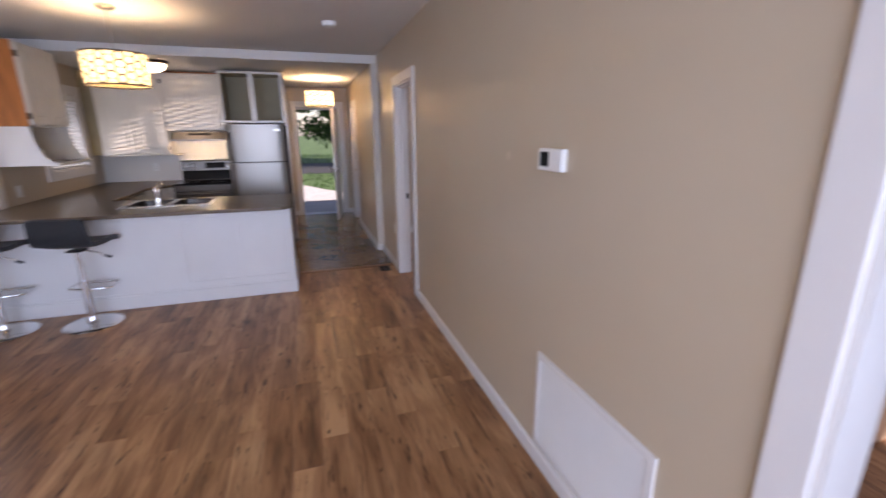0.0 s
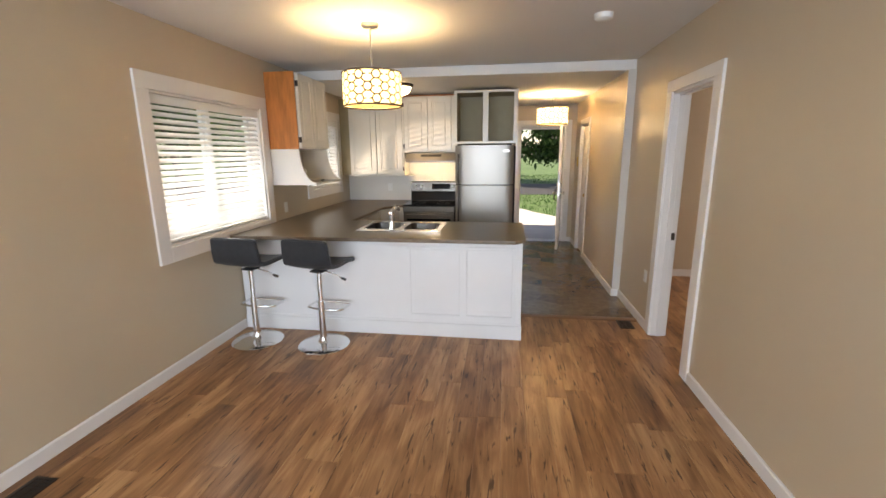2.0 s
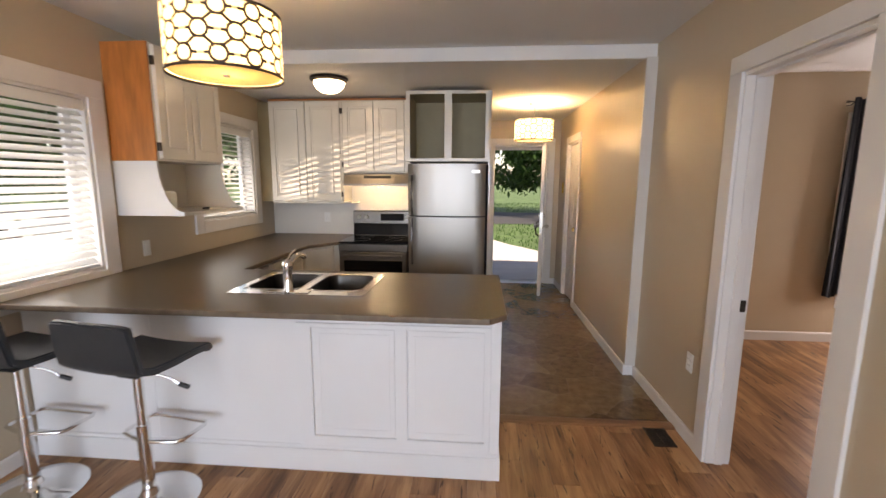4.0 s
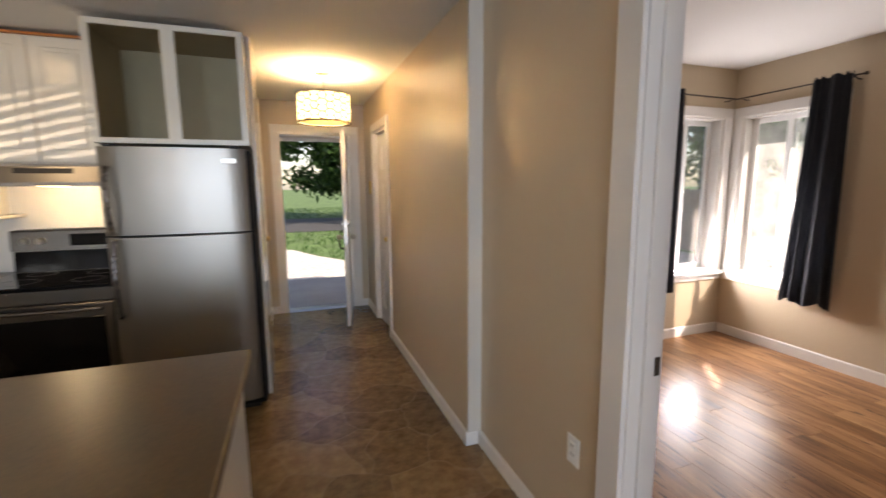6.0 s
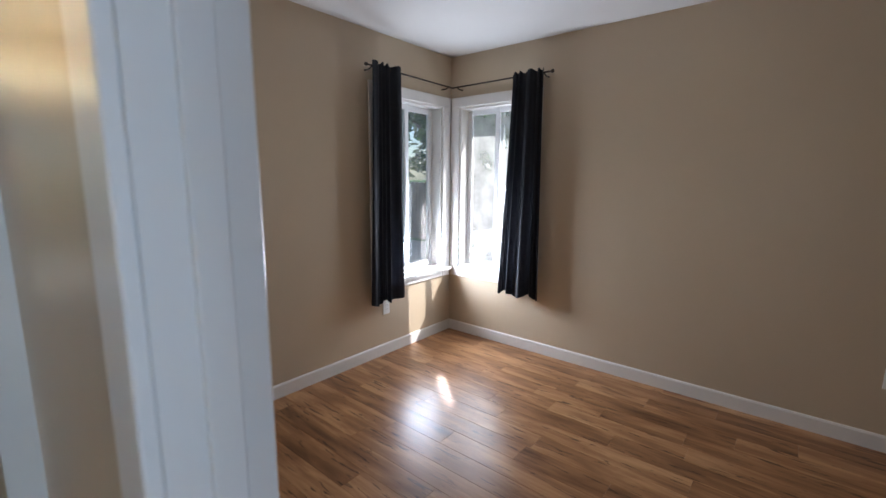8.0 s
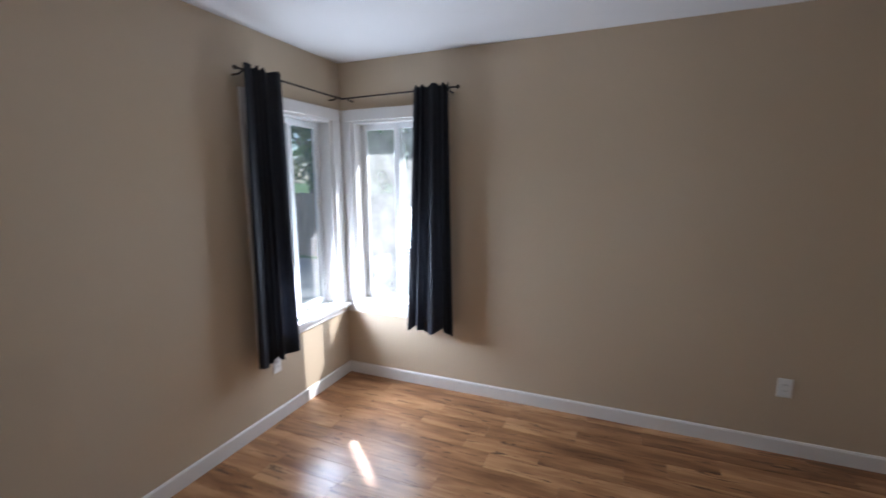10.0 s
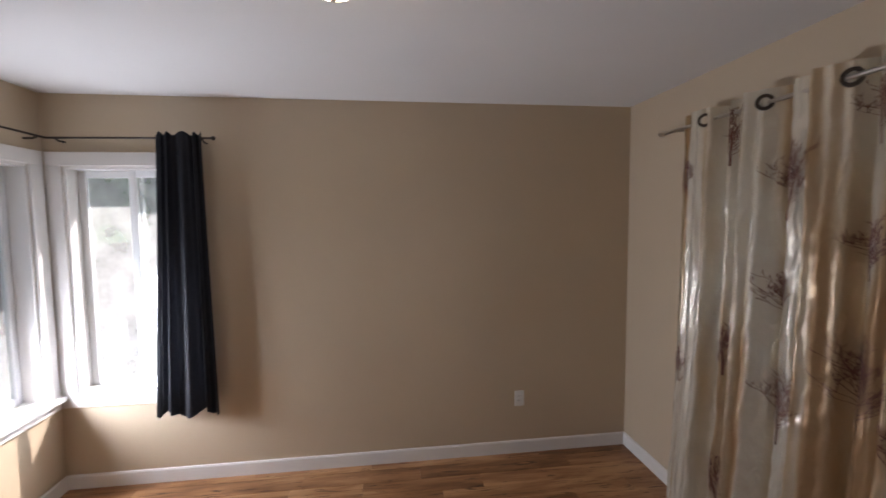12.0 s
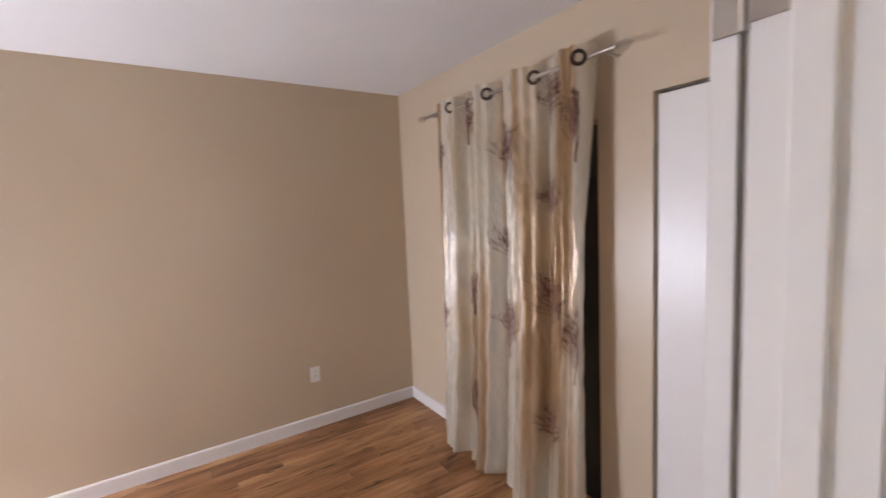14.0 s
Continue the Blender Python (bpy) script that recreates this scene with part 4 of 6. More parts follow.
for x in (-1.235, -1.15, -0.68, -0.625):
    part("knob", tube((x, 8.785, 1.125), (x, 8.752, 1.122), 0.024, 0.020, seg=20), NICKEL, bg, "round range knob", smooth=True)

# backsplash board behind the range and along the back wall
structure("backsplash", box(XL + 0.001, ox0, YK - 0.006, YK - 0.001, 0.86, 1.60), material("pale_backsplash", (0.68, 0.66, 0.62), rough=0.4, spread=0.03), "pale painted backsplash", "backsplash")

# base cabinets along the west and back walls
for k, (a, c, label) in enumerate(((6.82, 7.27, "drawer"), (7.275, 7.52, "door"), (7.525, 7.98, "door"))):
    base = thing("base_cabinet", (-1.9, (a + c) / 2, 0), "cream base cabinet unit under the brown counter", "cabinet", "base cabinets")
    part("body", box(XL + 0.002, -1.60, a, c, 0.10, 0.862, 0.002), CABINET, base)
    part("toe_kick", box(XL + 0.002, -1.66, a, c, 0.0, 0.10), BLACK, base)
    if label == "drawer":
        for z0, z1 in ((0.70, 0.845), (0.52, 0.69), (0.34, 0.51), (0.12, 0.33)):
            dr = panel_door("drawer_front", "x", -1.60, 1, a + 0.012, c - 0.012, z0, z1, base)
            part("raised_field", box(-1.583, -1.576, a + 0.05, c - 0.05, z0 + 0.035, z1 - 0.035, 0.003), CABINET, dr)
    else:
        panel_door("door", "x", -1.60, 1, a + 0.012, c - 0.012, 0.12, 0.845, base)
base = thing("base_cabinet", (-1.5, 8.2, 0), "cream corner base cabinet with an angled front", "cabinet", "base cabinets")
part("body", prism([(XL + 0.002, 7.985), (-1.60, 7.985), (-1.38, 8.28), (-1.318, 8.28), (-1.318, YK - 0.01), (XL + 0.002, YK - 0.01)], "z", 0.10, 0.862), CABINET, base)
part("toe_kick", prism([(XL + 0.002, 7.99), (-1.66, 7.99), (-1.44, 8.33), (-1.318, 8.33), (-1.318, YK - 0.01), (XL + 0.002, YK - 0.01)], "z", 0.0, 0.10), BLACK, base)
part("door", prism([(-1.585, 8.015), (-1.400, 8.245), (-1.385, 8.233), (-1.570, 8.003)], "z", 0.12, 0.845), CABINET, base)

# worktop: one continuous sheet with the sink cut out
SX0, SX1, SY0, SY1 = -1.275, -0.495, 6.140, 6.695
top = thing("worktop", (-1.0, 6.1, CT), "continuous brown laminate worktop with a clipped corner", "worktop")
outline = [(XL + 0.001, 5.836), (0.175, 5.828), (0.254, 5.908), (0.260, 6.785), (-1.545, 6.800), (-1.545, 7.97), (-1.32, 8.252), (-1.3135, 8.252), (-1.3135, YK - 0.0065), (XL + 0.001, YK - 0.0065)]


def sheet(z0, z1, grow=0.0):
    """The worktop outline as quads round the sink's cut-out."""
    t = bmesh.new()
    o = [t.verts.new((x, y, z1)) for x, y in outline]
    h = [t.verts.new((x, y, z1)) for x, y in ((SX0 + 0.02, SY0 + 0.02), (SX1 - 0.02, SY0 + 0.02), (SX1 - 0.02, SY1 - 0.02), (SX0 + 0.02, SY1 - 0.02))]
    for q in ((o[0], o[1], h[1], h[0]), (o[1], o[2], h[1]), (o[2], o[3], h[2], h[1]), (o[3], o[4], h[3], h[2]), (o[4], o[9], o[0], h[0], h[3]), (o[4], o[5], o[9]), (o[5], o[6], o[7], o[8], o[9])):
        t.faces.new(q)
    r = bmesh.ops.extrude_face_region(t, geom=t.faces[:])
    bmesh.ops.translate(t, vec=(0, 0, z0 - z1), verts=[v for v in r["geom"] if isinstance(v, bmesh.types.BMVert)])
    return t


part("top_sheet", sheet(CT - 0.029, CT), COUNTER, top)
edge = bmesh.new()
for a, c in zip(outline[:7], outline[1:8]):
    d = Vector((c[0] - a[0], c[1] - a[1], 0))
    nrm = Vector((d.y, -d.x, 0)).normalized()
    p, q = Vector((*a, CT - 0.0145)), Vector((*c, CT - 0.0145))
    t = bmesh.new()
    vs = []
    for w in (p, q):
        vs.append([t.verts.new(w + nrm * o_ + Vector((0, 0, z_))) for o_, z_ in ((0.0003, -0.0165), (0.005, -0.013), (0.007, 0.0), (0.005, 0.012), (0.0003, 0.0147))])
    for i in range(4):
        t.faces.new((vs[0][i], vs[0][i + 1], vs[1][i + 1], vs[1][i]))
    merge(edge, t)
part("rounded_edge", edge, COUNTER_EDGE, top, "worn rounded front edge", smooth=True)

sink = thing("sink", (-0.92, 6.25, CT), "double-bowl stainless steel drop-in sink", "sink")
b1, b2 = (SX0 + 0.045, -0.905, SY0 + 0.095, SY1 - 0.04), (-0.855, SX1 - 0.045, SY0 + 0.095, SY1 - 0.04)
rim = slab_with_holes("z", CT + 0.0008, CT + 0.007, SX0, SX1, SY0, SY1, [b1, b2])
part("rim", rim, CHROME, sink)


def rounded(b, s, r, n=6):
    """A rounded rectangle, drawn in by s."""
    out = []
    for cx, cy, a0 in ((b[1] - s - r, b[3] - s - r, 0), (b[0] + s + r, b[3] - s - r, 90), (b[0] + s + r, b[2] + s + r, 180), (b[1] - s - r, b[2] + s + r, 270)):
        out += [(cx + r * math.cos(radians(a0 + 90 * k / n)), cy + r * math.sin(radians(a0 + 90 * k / n))) for k in range(n + 1)]
    return out


for b in (b1, b2):
    t = bmesh.new()
    corners = [t.verts.new((x, y, CT + 0.0072)) for x, y in ((b[1], b[3]), (b[0], b[3]), (b[0], b[2]), (b[1], b[2]))]
    rings = []
    for z, s, r in ((CT + 0.0072, 0.0, 0.075), (CT + 0.006, 0.006, 0.070), (CT - 0.02, 0.012, 0.066), (CT - 0.15, 0.024, 0.060), (CT - 0.172, 0.045, 0.045), (CT - 0.176, 0.075, 0.03)):
        rings.append([t.verts.new((x, y, z)) for x, y in rounded(b, s, r)])
    for q in range(4):
        for k in range(6):
            t.faces.new((corners[q], rings[0][q * 7 + k], rings[0][q * 7 + k + 1]))
    for r0, r1 in zip(rings, rings[1:]):
        for k in range(28):
            t.faces.new((r0[k], r0[(k + 1) % 28], r1[(k + 1) % 28], r1[k]))
    t.faces.new(rings[-1])
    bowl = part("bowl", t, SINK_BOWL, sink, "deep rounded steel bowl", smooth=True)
    part("bowl_lip", sweep([(*p, CT + 0.0075) for p in rounded(b, 0.0, 0.075)] + [(*rounded(b, 0.0, 0.075)[0], CT + 0.0075)], 0.0035, seg=6), CHROME, bowl, smooth=True)
    part("drain", lathe([(0.0, 0.0), (0.02, 0.0), (0.035, 0.003), (0.042, 0.004), (0.042, 0.0)], ((b[0] + b[1]) / 2, (b[2] + b[3]) / 2, CT - 0.1755)), CHROME, bowl, smooth=True)
faucet = thing("faucet", (-0.935, 6.188, CT), "chrome single-lever pull-out kitchen faucet", "faucet")
fxx, fyy = -0.935, 6.188
part("deck_plate", box(fxx - 0.12, fxx + 0.12, fyy - 0.028, fyy + 0.028, CT + 0.0072, CT + 0.013, 0.003), CHROME, faucet)
part("body", lathe([(0.031, 0.013), (0.031, 0.02), (0.026, 0.03), (0.025, 0.13), (0.029, 0.15), (0.029, 0.175), (0.02, 0.19), (0.0, 0.193)], (fxx, fyy, CT)), CHROME, faucet, smooth=True)
part("spout", sweep([(fxx + 0.005, fyy + 0.012, CT + 0.155), (fxx + 0.008, fyy + 0.05, CT + 0.180), (fxx + 0.014, fyy + 0.10, CT + 0.196), (fxx + 0.020, fyy + 0.15, CT + 0.194), (fxx + 0.024, fyy + 0.18, CT + 0.175)], 0.016, seg=12), CHROME, faucet, smooth=True)
part("lever", sweep([(fxx, fyy, CT + 0.185), (fxx + 0.012, fyy + 0.02, CT + 0.215), (fxx + 0.034, fyy + 0.04, CT + 0.238)], 0.008, seg=10), CHROME, faucet, smooth=True)
solo("sponge", box(-0.745, -0.655, 6.50, 6.56, CT - 0.1755, CT - 0.145, 0.006), SPONGE, (-0.70, 6.53, CT - 0.1755), "small pale sponge lying in the sink", "sponge")

# peninsula, panelled towards the living room
pen = thing("peninsula", (-1.0, 6.2, 0), "white panelled kitchen peninsula under the worktop", "kitchen island")
px0, px1, py0, py1 = XL + 0.0145, 0.235, 5.955, 6.755
part("carcass", box(px0, px1, py0, py0 + 0.02, 0.0, CT - 0.030), PENINSULA, pen)
part("end_panel", box(px1 - 0.02, px1, py0 + 0.02, py1, 0.0, CT - 0.030), PENINSULA, pen)
part("back_panel", box(-1.60, px1 - 0.02, py1 - 0.02, py1, 0.10, CT - 0.030), CABINET, pen)
part("toe_kick", box(-1.60, px1 - 0.02, py1 - 0.08, py1 - 0.06, 0.0, 0.10), BLACK, pen)
part("skirting", box(px0, px1 + 0.012, py0 - 0.014, py0, 0.0, 0.125, 0.003), PENINSULA, pen)
part("skirting_cap", box(px0, px1 + 0.008, py0 - 0.009, py0, 0.125, 0.15, 0.004), PENINSULA, pen)
part("end_skirting", box(px1, px1 + 0.012, py0, py1, 0.0, 0.125, 0.003), PENINSULA, pen)
part("corner_post", box(px1 - 0.045, px1 + 0.004, py0 - 0.006, py0, 0.15, CT - 0.030, 0.002), PENINSULA, pen)
part("top_rail", box(px0, px1, py0 - 0.004, py0, CT - 0.085, CT - 0.030, 0.0015), PENINSULA, pen)
holes = [(-0.720, -0.285, 0.205, 0.800), (-0.230, 0.165, 0.205, 0.800)]
part("panel_frame", slab_with_holes("y", py0 - 0.013, py0 - 0.0005, -0.800, px1 - 0.0455, 0.1505, CT - 0.0855, holes), PENINSULA, pen)
for a, c, d, e in holes:
    part("recessed_panel", box(a + 0.007, c - 0.007, py0 - 0.0075, py0 - 0.0004, d + 0.007, e - 0.007, 0.002), PENINSULA, pen)
    bm = slab_with_holes("y", py0 - 0.0105, py0 - 0.0075, a + 0.034, c - 0.034, d + 0.034, e - 0.034, [(a + 0.044, c - 0.044, d + 0.044, e - 0.044)])
    part("panel_moulding", bm, PENINSULA, pen)
part("seam_strip", box(-1.62, -1.59, py0 - 0.004, py0, 0.1505, CT - 0.0855, 0.001), PENINSULA, pen)

# wood-ended wall cabinet with the flared shelf below
cab = thing("wall_cabinet", (XL, 7.0, 1.64), "cream two-door wall cabinet with an orange wooden end", "cabinet", "wall cabinets")
cx, cy0, cy1, cz0, cz1 = -2.015, 6.665, 7.40, 1.655, 2.405
part("body", box(XL + 0.001, cx, cy0 + 0.014, cy1, cz0, cz1, 0.002), CABINET, cab)
part("end_panel", box(XL + 0.001, cx + 0.002, cy0, cy0 + 0.013, cz0, cz1, 0.001), ORANGE_WOOD, cab, "orange-stained wooden end panel")
panel_door("door", "x", cx, 1, cy0 + 0.03, (cy0 + cy1) / 2 - 0.003, cz0 + 0.012, cz1 - 0.012, cab, hinge=cy0 + 0.022)
panel_door("door", "x", cx, 1, (cy0 + cy1) / 2 + 0.003, cy1 - 0.012, cz0 + 0.012, cz1 - 0.012, cab)
shelf = thing("bracket_shelf", (XL, 7.0, 1.265), "cream shelf hung on curved white brackets below a cabinet", "shelf")
curve = [(XL + 0.001, 1.288), (-1.85, 1.288), (-1.85, 1.313)] + [(-1.85 - 0.165 * math.sin(math.pi / 2 * k / 8), 1.313 + 0.340 * (1 - math.cos(math.pi / 2 * k / 8))) for k in range(1, 9)] + [(XL + 0.001, 1.653)]
part("bracket", prism(curve, "y", cy0, cy0 + 0.018), TRIM, shelf, "curved white end bracket")
part("bracket", prism(curve, "y", cy1 - 0.018, cy1), CABINET, shelf)
part("board", box(XL + 0.001, -1.853, cy0 + 0.018, cy1 - 0.018, 1.289, 1.311, 0.002), CABINET, shelf)
part("back_board", box(XL + 0.001, XL + 0.008, cy0 + 0.018, cy1 - 0.018, 1.311, 1.653), CABINET, shelf)
bm = box(-2.20, -2.03, 6.72, 6.86, 1.3115, 1.45, 0.018, seg=3)
solo("plastic_box", bm, WHITE_PLASTIC, (-2.1, 6.79, 1.3115), "cream rounded plastic box on the shelf", "box", smooth=True)
bm = sweep([(-1.95, 7.02, 1.319), (-1.94, 7.06, 1.323), (-1.95, 7.09, 1.320)], 0.008)
box(-1.965, -1.935, 7.035, 7.075, 1.3115, 1.321, 0.003, bm)
solo("key_fob", bm, BLACK, (-1.95, 7.05, 1.3115), "small black object lying on the shelf", "key fob")


# ---- lamps ----
def on_drum(c, r, a, z):
    return Vector((c[0] + r * math.cos(a), c[1] + r * math.sin(a), z))


def drum_pendant(at, ceiling, r, z0, z1, label):
    p = thing("pendant_lamp", (at[0], at[1], ceiling), label, "pendant lamp", "drum pendant lamps")
    part("canopy", lathe([(0.0, -0.028), (0.055, -0.026), (0.064, -0.016), (0.064, 0.0)], (at[0], at[1], ceiling)), NICKEL, p, smooth=True)
    part("stem", tube((at[0], at[1], z1 - 0.03), (at[0], at[1], ceiling - 0.02), 0.005, seg=10), NICKEL, p)
    bm = bmesh.new()
    for k in range(3):
        a = 2 * math.pi * k / 3
        tube((at[0], at[1], z1 - 0.02), on_drum(at, r, a, z1 - 0.01), 0.0025, seg=6, bm=bm)
    part("spider", bm, NICKEL, p)
    n = 64
    bm = bmesh.new()
    lo = [bm.verts.new(on_drum(at, r, 2 * math.pi * k / n, z0)) for k in range(n)]
    hi = [bm.verts.new(on_drum(at, r, 2 * math.pi * k / n, z1)) for k in range(n)]
    for k in range(n):
        bm.faces.new((lo[k], lo[(k + 1) % n], hi[(k + 1) % n], hi[k]))
    shade = part("shade", bm, SHADE, p, "cream cloth drum shade", smooth=True)
    for z, h in ((z0, 0.010), (z1 - 0.010, 0.010)):
        part("trim_ring", lathe([(r - 0.002, 0), (r + 0.003, 0), (r + 0.003, h), (r - 0.002, h), (r - 0.002, 0)], (at[0], at[1], z), seg=64), SHADE_LINE, shade, "brown edge band")
    # lattice of small rings joined by bars, in three staggered rows
    bm = bmesh.new()
    rows, cols = 3, 11
    step = 2 * math.pi / cols
    hz = (z1 - z0) / rows
    rr = r + 0.0018
    w = 0.0056

    def ribbon(points):
        pts = [on_drum(at, rr, a, z) for a, z in points]
        ring = []
        for i, q in enumerate(pts):
            d = (pts[min(i + 1, len(pts) - 1)] - pts[max(i - 1, 0)]).normalized()
            out = Vector((q.x - at[0], q.y - at[1], 0)).normalized()
            sidev = d.cross(out).normalized() * w
            ring.append((bm.verts.new(q - sidev), bm.verts.new(q + sidev)))
        for a, c in zip(ring, ring[1:]):
            bm.faces.new((a[0], a[1], c[1], c[0]))

    for j in range(rows):
        zc = z0 + hz * (j + 0.5)
        for k in range(cols):
            a = step * (k + 0.5 * (j % 2))
            ra, rz = 0.031 / r, 0.031
            ribbon([(a + ra * math.cos(2 * math.pi * i / 10), zc + rz * math.sin(2 * math.pi * i / 10)) for i in range(11)])
            ribbon([(a + ra, zc), (a + step - ra, zc)])
            if j < rows - 1:
                ribbon([(a + ra * 0.5, zc + rz * 0.87), (a + step * 0.5 - ra * 0.5, zc + hz - rz * 0.87)])
                ribbon([(a - ra * 0.5, zc + rz * 0.87), (a - step * 0.5 + ra * 0.5, zc + hz - rz * 0.87)])
    part("lattice", bm, SHADE_LINE, shade, "brown lattice of rings and bars")
    part("diffuser", lathe([(0.0, 0.0), (r - 0.012, 0.0), (r - 0.012, 0.004), (0.0, 0.004)], (at[0], at[1], z0 + 0.012), seg=48), SHADE, p, "white bottom diffuser")
    part("finial", lathe([(0.0, -0.012), (0.012, -0.010), (0.014, 0.0), (0.0, 0.001)], (at[0], at[1], z0 + 0.011), seg=16), NICKEL, p, smooth=True)
    return p


drum_pendant((-0.915, 5.68), ZL, 0.216, 1.938, 2.182, "cream drum pendant lamp with brown lattice, lit")
drum_pendant((0.745, 9.07), ZK, 0.218, 1.998, 2.232, "cream drum pendant lamp lit in the hall")


def dome_lamp(at, z, r, label, glass=DOME):
    d = thing("ceiling_lamp", (*at, z), label, "ceiling lamp", "dome ceiling lamps")
    part("pan", lathe([(r * 0.80, 0.0), (r, -0.004), (r * 1.02, -0.022), (r * 0.86, -0.040), (r * 0.80, -0.040)], (*at, z), seg=40), NICKEL if r < 0.16 else BRONZE, d, "metal rim", smooth=True)
    part("dome", lathe([(r * 0.84, -0.036), (r * 0.80, -0.062), (r * 0.66, -0.096), (r * 0.40, -0.122), (r * 0.12, -0.133), (0.0, -0.134)], (*at, z), seg=40), glass, d, "glowing frosted glass dome", smooth=True)
    part("finial", lathe([(0.0, -0.150), (0.008, -0.147), (0.010, -0.136), (0.0, -0.133)], (*at, z), seg=12), NICKEL, d, smooth=True)


dome_lamp((-1.20, 7.77), ZK, 0.162, "frosted glass dome ceiling lamp with bronze rim, lit", DOME_BRIGHT)
dome_lamp((2.80, 6.28), ZB, 0.14, "frosted glass dome ceiling lamp in the bedroom")

# ---- living room ----
bm = lathe([(0.0, -0.042), (0.045, -0.041), (0.058, -0.032), (0.062, -0.006), (0.064, 0.0)], (0.722, 5.73, ZL), seg=32)
solo("smoke_alarm", bm, WHITE_PLASTIC, (0.722, 5.73, ZL), "round white smoke alarm on the ceiling", "smoke alarm", smooth=True)


def bar_stool(m, label):
    """A bar stool in its own axes: it faces +y."""
    s = local_thing("bar_stool", m, label, "bar stool", "bar stools at the peninsula")
    part("base", lathe([(0.0, 0.0), (0.212, 0.0), (0.215, 0.006), (0.205, 0.014), (0.12, 0.022), (0.05, 0.034), (0.038, 0.05), (0.0, 0.05)], (0, 0, 0), seg=48), CHROME, s, "round chrome foot plate", smooth=True)
    part("sleeve", lathe([(0.040, 0.03), (0.040, 0.052), (0.030, 0.07), (0.030, 0.09), (0.0, 0.09)], (0, 0, 0), seg=24), CHROME, s, "chrome collar", smooth=True)
    part("column", tube((0, 0, 0.06), (0, 0, 0.40), 0.0285, seg=24), CHROME, s, smooth=True)
    part("piston", tube((0, 0, 0.40), (0, 0, 0.652), 0.021, seg=24), CHROME, s, smooth=True)
    pts = [(0.0285, 0.0, 0.315), (0.15, 0.03, 0.315), (0.165, 0.05, 0.315), (0.165, 0.19, 0.315), (0.15, 0.21, 0.315), (-0.15, 0.21, 0.315), (-0.165, 0.19, 0.315), (-0.165, 0.05, 0.315), (-0.15, 0.03, 0.315), (-0.0285, 0.0, 0.315)]
    part("footrest", sweep(pts, 0.0095, seg=10), CHROME, s, "chrome foot loop", smooth=True)
    part("mount", box(-0.055, 0.055, -0.055, 0.055, 0.650, 0.664, 0.004), BLACK, s)
    lev = part("lever", sweep([(0.045, 0.02, 0.652), (0.13, 0.05, 0.620), (0.165, 0.06, 0.592)], 0.005, seg=8), CHROME, s, smooth=True)
    part("grip", sweep([(0.165, 0.06, 0.592), (0.205, 0.075, 0.572)], 0.011, seg=10), BLACK, lev, "black lever grip", smooth=True)
    # one bent cushioned shell: seat and low back
    prof = [(0.205, 0.682), (0.20, 0.695), (0.12, 0.697), (0.0, 0.692), (-0.10, 0.696), (-0.155, 0.716), (-0.185, 0.757), (-0.198, 0.83), (-0.212, 0.950)]
    t = bmesh.new()
    n = 12
    grid = []
    for y, z in prof:
        row = []
        for k in range(n + 1):
            u = -1 + 2 * k / n
            wd = 0.215 - (0.012 if z > 0.90 else 0)
            cup = 0.014 * u * u
            row.append(t.verts.new((wd * u, y + (cup if z > 0.72 else 0), z + (cup if z < 0.72 else -0.010 * u ** 6))))
        grid.append(row)
    for a, c in zip(grid, grid[1:]):
        for k in range(n):
            t.faces.new((a[k], a[k + 1], c[k + 1], c[k]))
    bmesh.ops.recalc_face_normals(t, faces=t.faces)
    r = bmesh.ops.solidify(t, geom=t.faces[:], thickness=0.034)
    bmesh.ops.bevel(t, geom=[e for e in t.edges if e.calc_face_angle(0) > 1.0], offset=0.008, segments=2, affect="EDGES")
    part("seat_shell", t, LEATHER, s, "charcoal faux-leather seat and low back", smooth=True)
    return s


st = bar_stool(pose(-1.430, 5.662, 0.0, 0, 0, -9), "charcoal bar stool on a chrome column, turned aside")
bar2 = copy_thing(st, pose(-2.045, 5.672, 0.0, 0, 0, -4))
tagged(bar2, "charcoal bar stool on a chrome column beside the wall")


def floor_vent(at, w, l, label, dark):
    v = thing("floor_vent", (*at, 0), label, "floor vent")
    x, y = at
    part("frame", slab_with_holes("z", 0.0005, 0.006, x - w / 2, x + w / 2, y - l / 2, y + l / 2, [(x - w / 2 + 0.018, x + w / 2 - 0.018, y - l / 2 + 0.018, y + l / 2 - 0.018)]), dark, v)
    part("duct", box(x - w / 2 + 0.012, x + w / 2 - 0.012, y - l / 2 + 0.012, y + l / 2 - 0.012, 0.0004, 0.001), BLACK, v)
    n = 11
    for k in range(n):
        yy = y - l / 2 + 0.022 + (l - 0.044) * (k + 0.5) / n
        part("louvre", box(x - w / 2 + 0.018, x + w / 2 - 0.018, yy - 0.005, yy + 0.004, 0.0012, 0.0045), dark, v)
    part("rib", box(x - 0.004, x + 0.004, y - l / 2 + 0.018, y + l / 2 - 0.018, 0.0012, 0.0055), dark, v)


floor_vent((-2.19, 3.84), 0.125, 0.29, "dark bronze floor register beside the wall", BRONZE)
floor_vent((1.235, 6.465), 0.13, 0.29, "dark bronze floor register near the doorway", BRONZE)


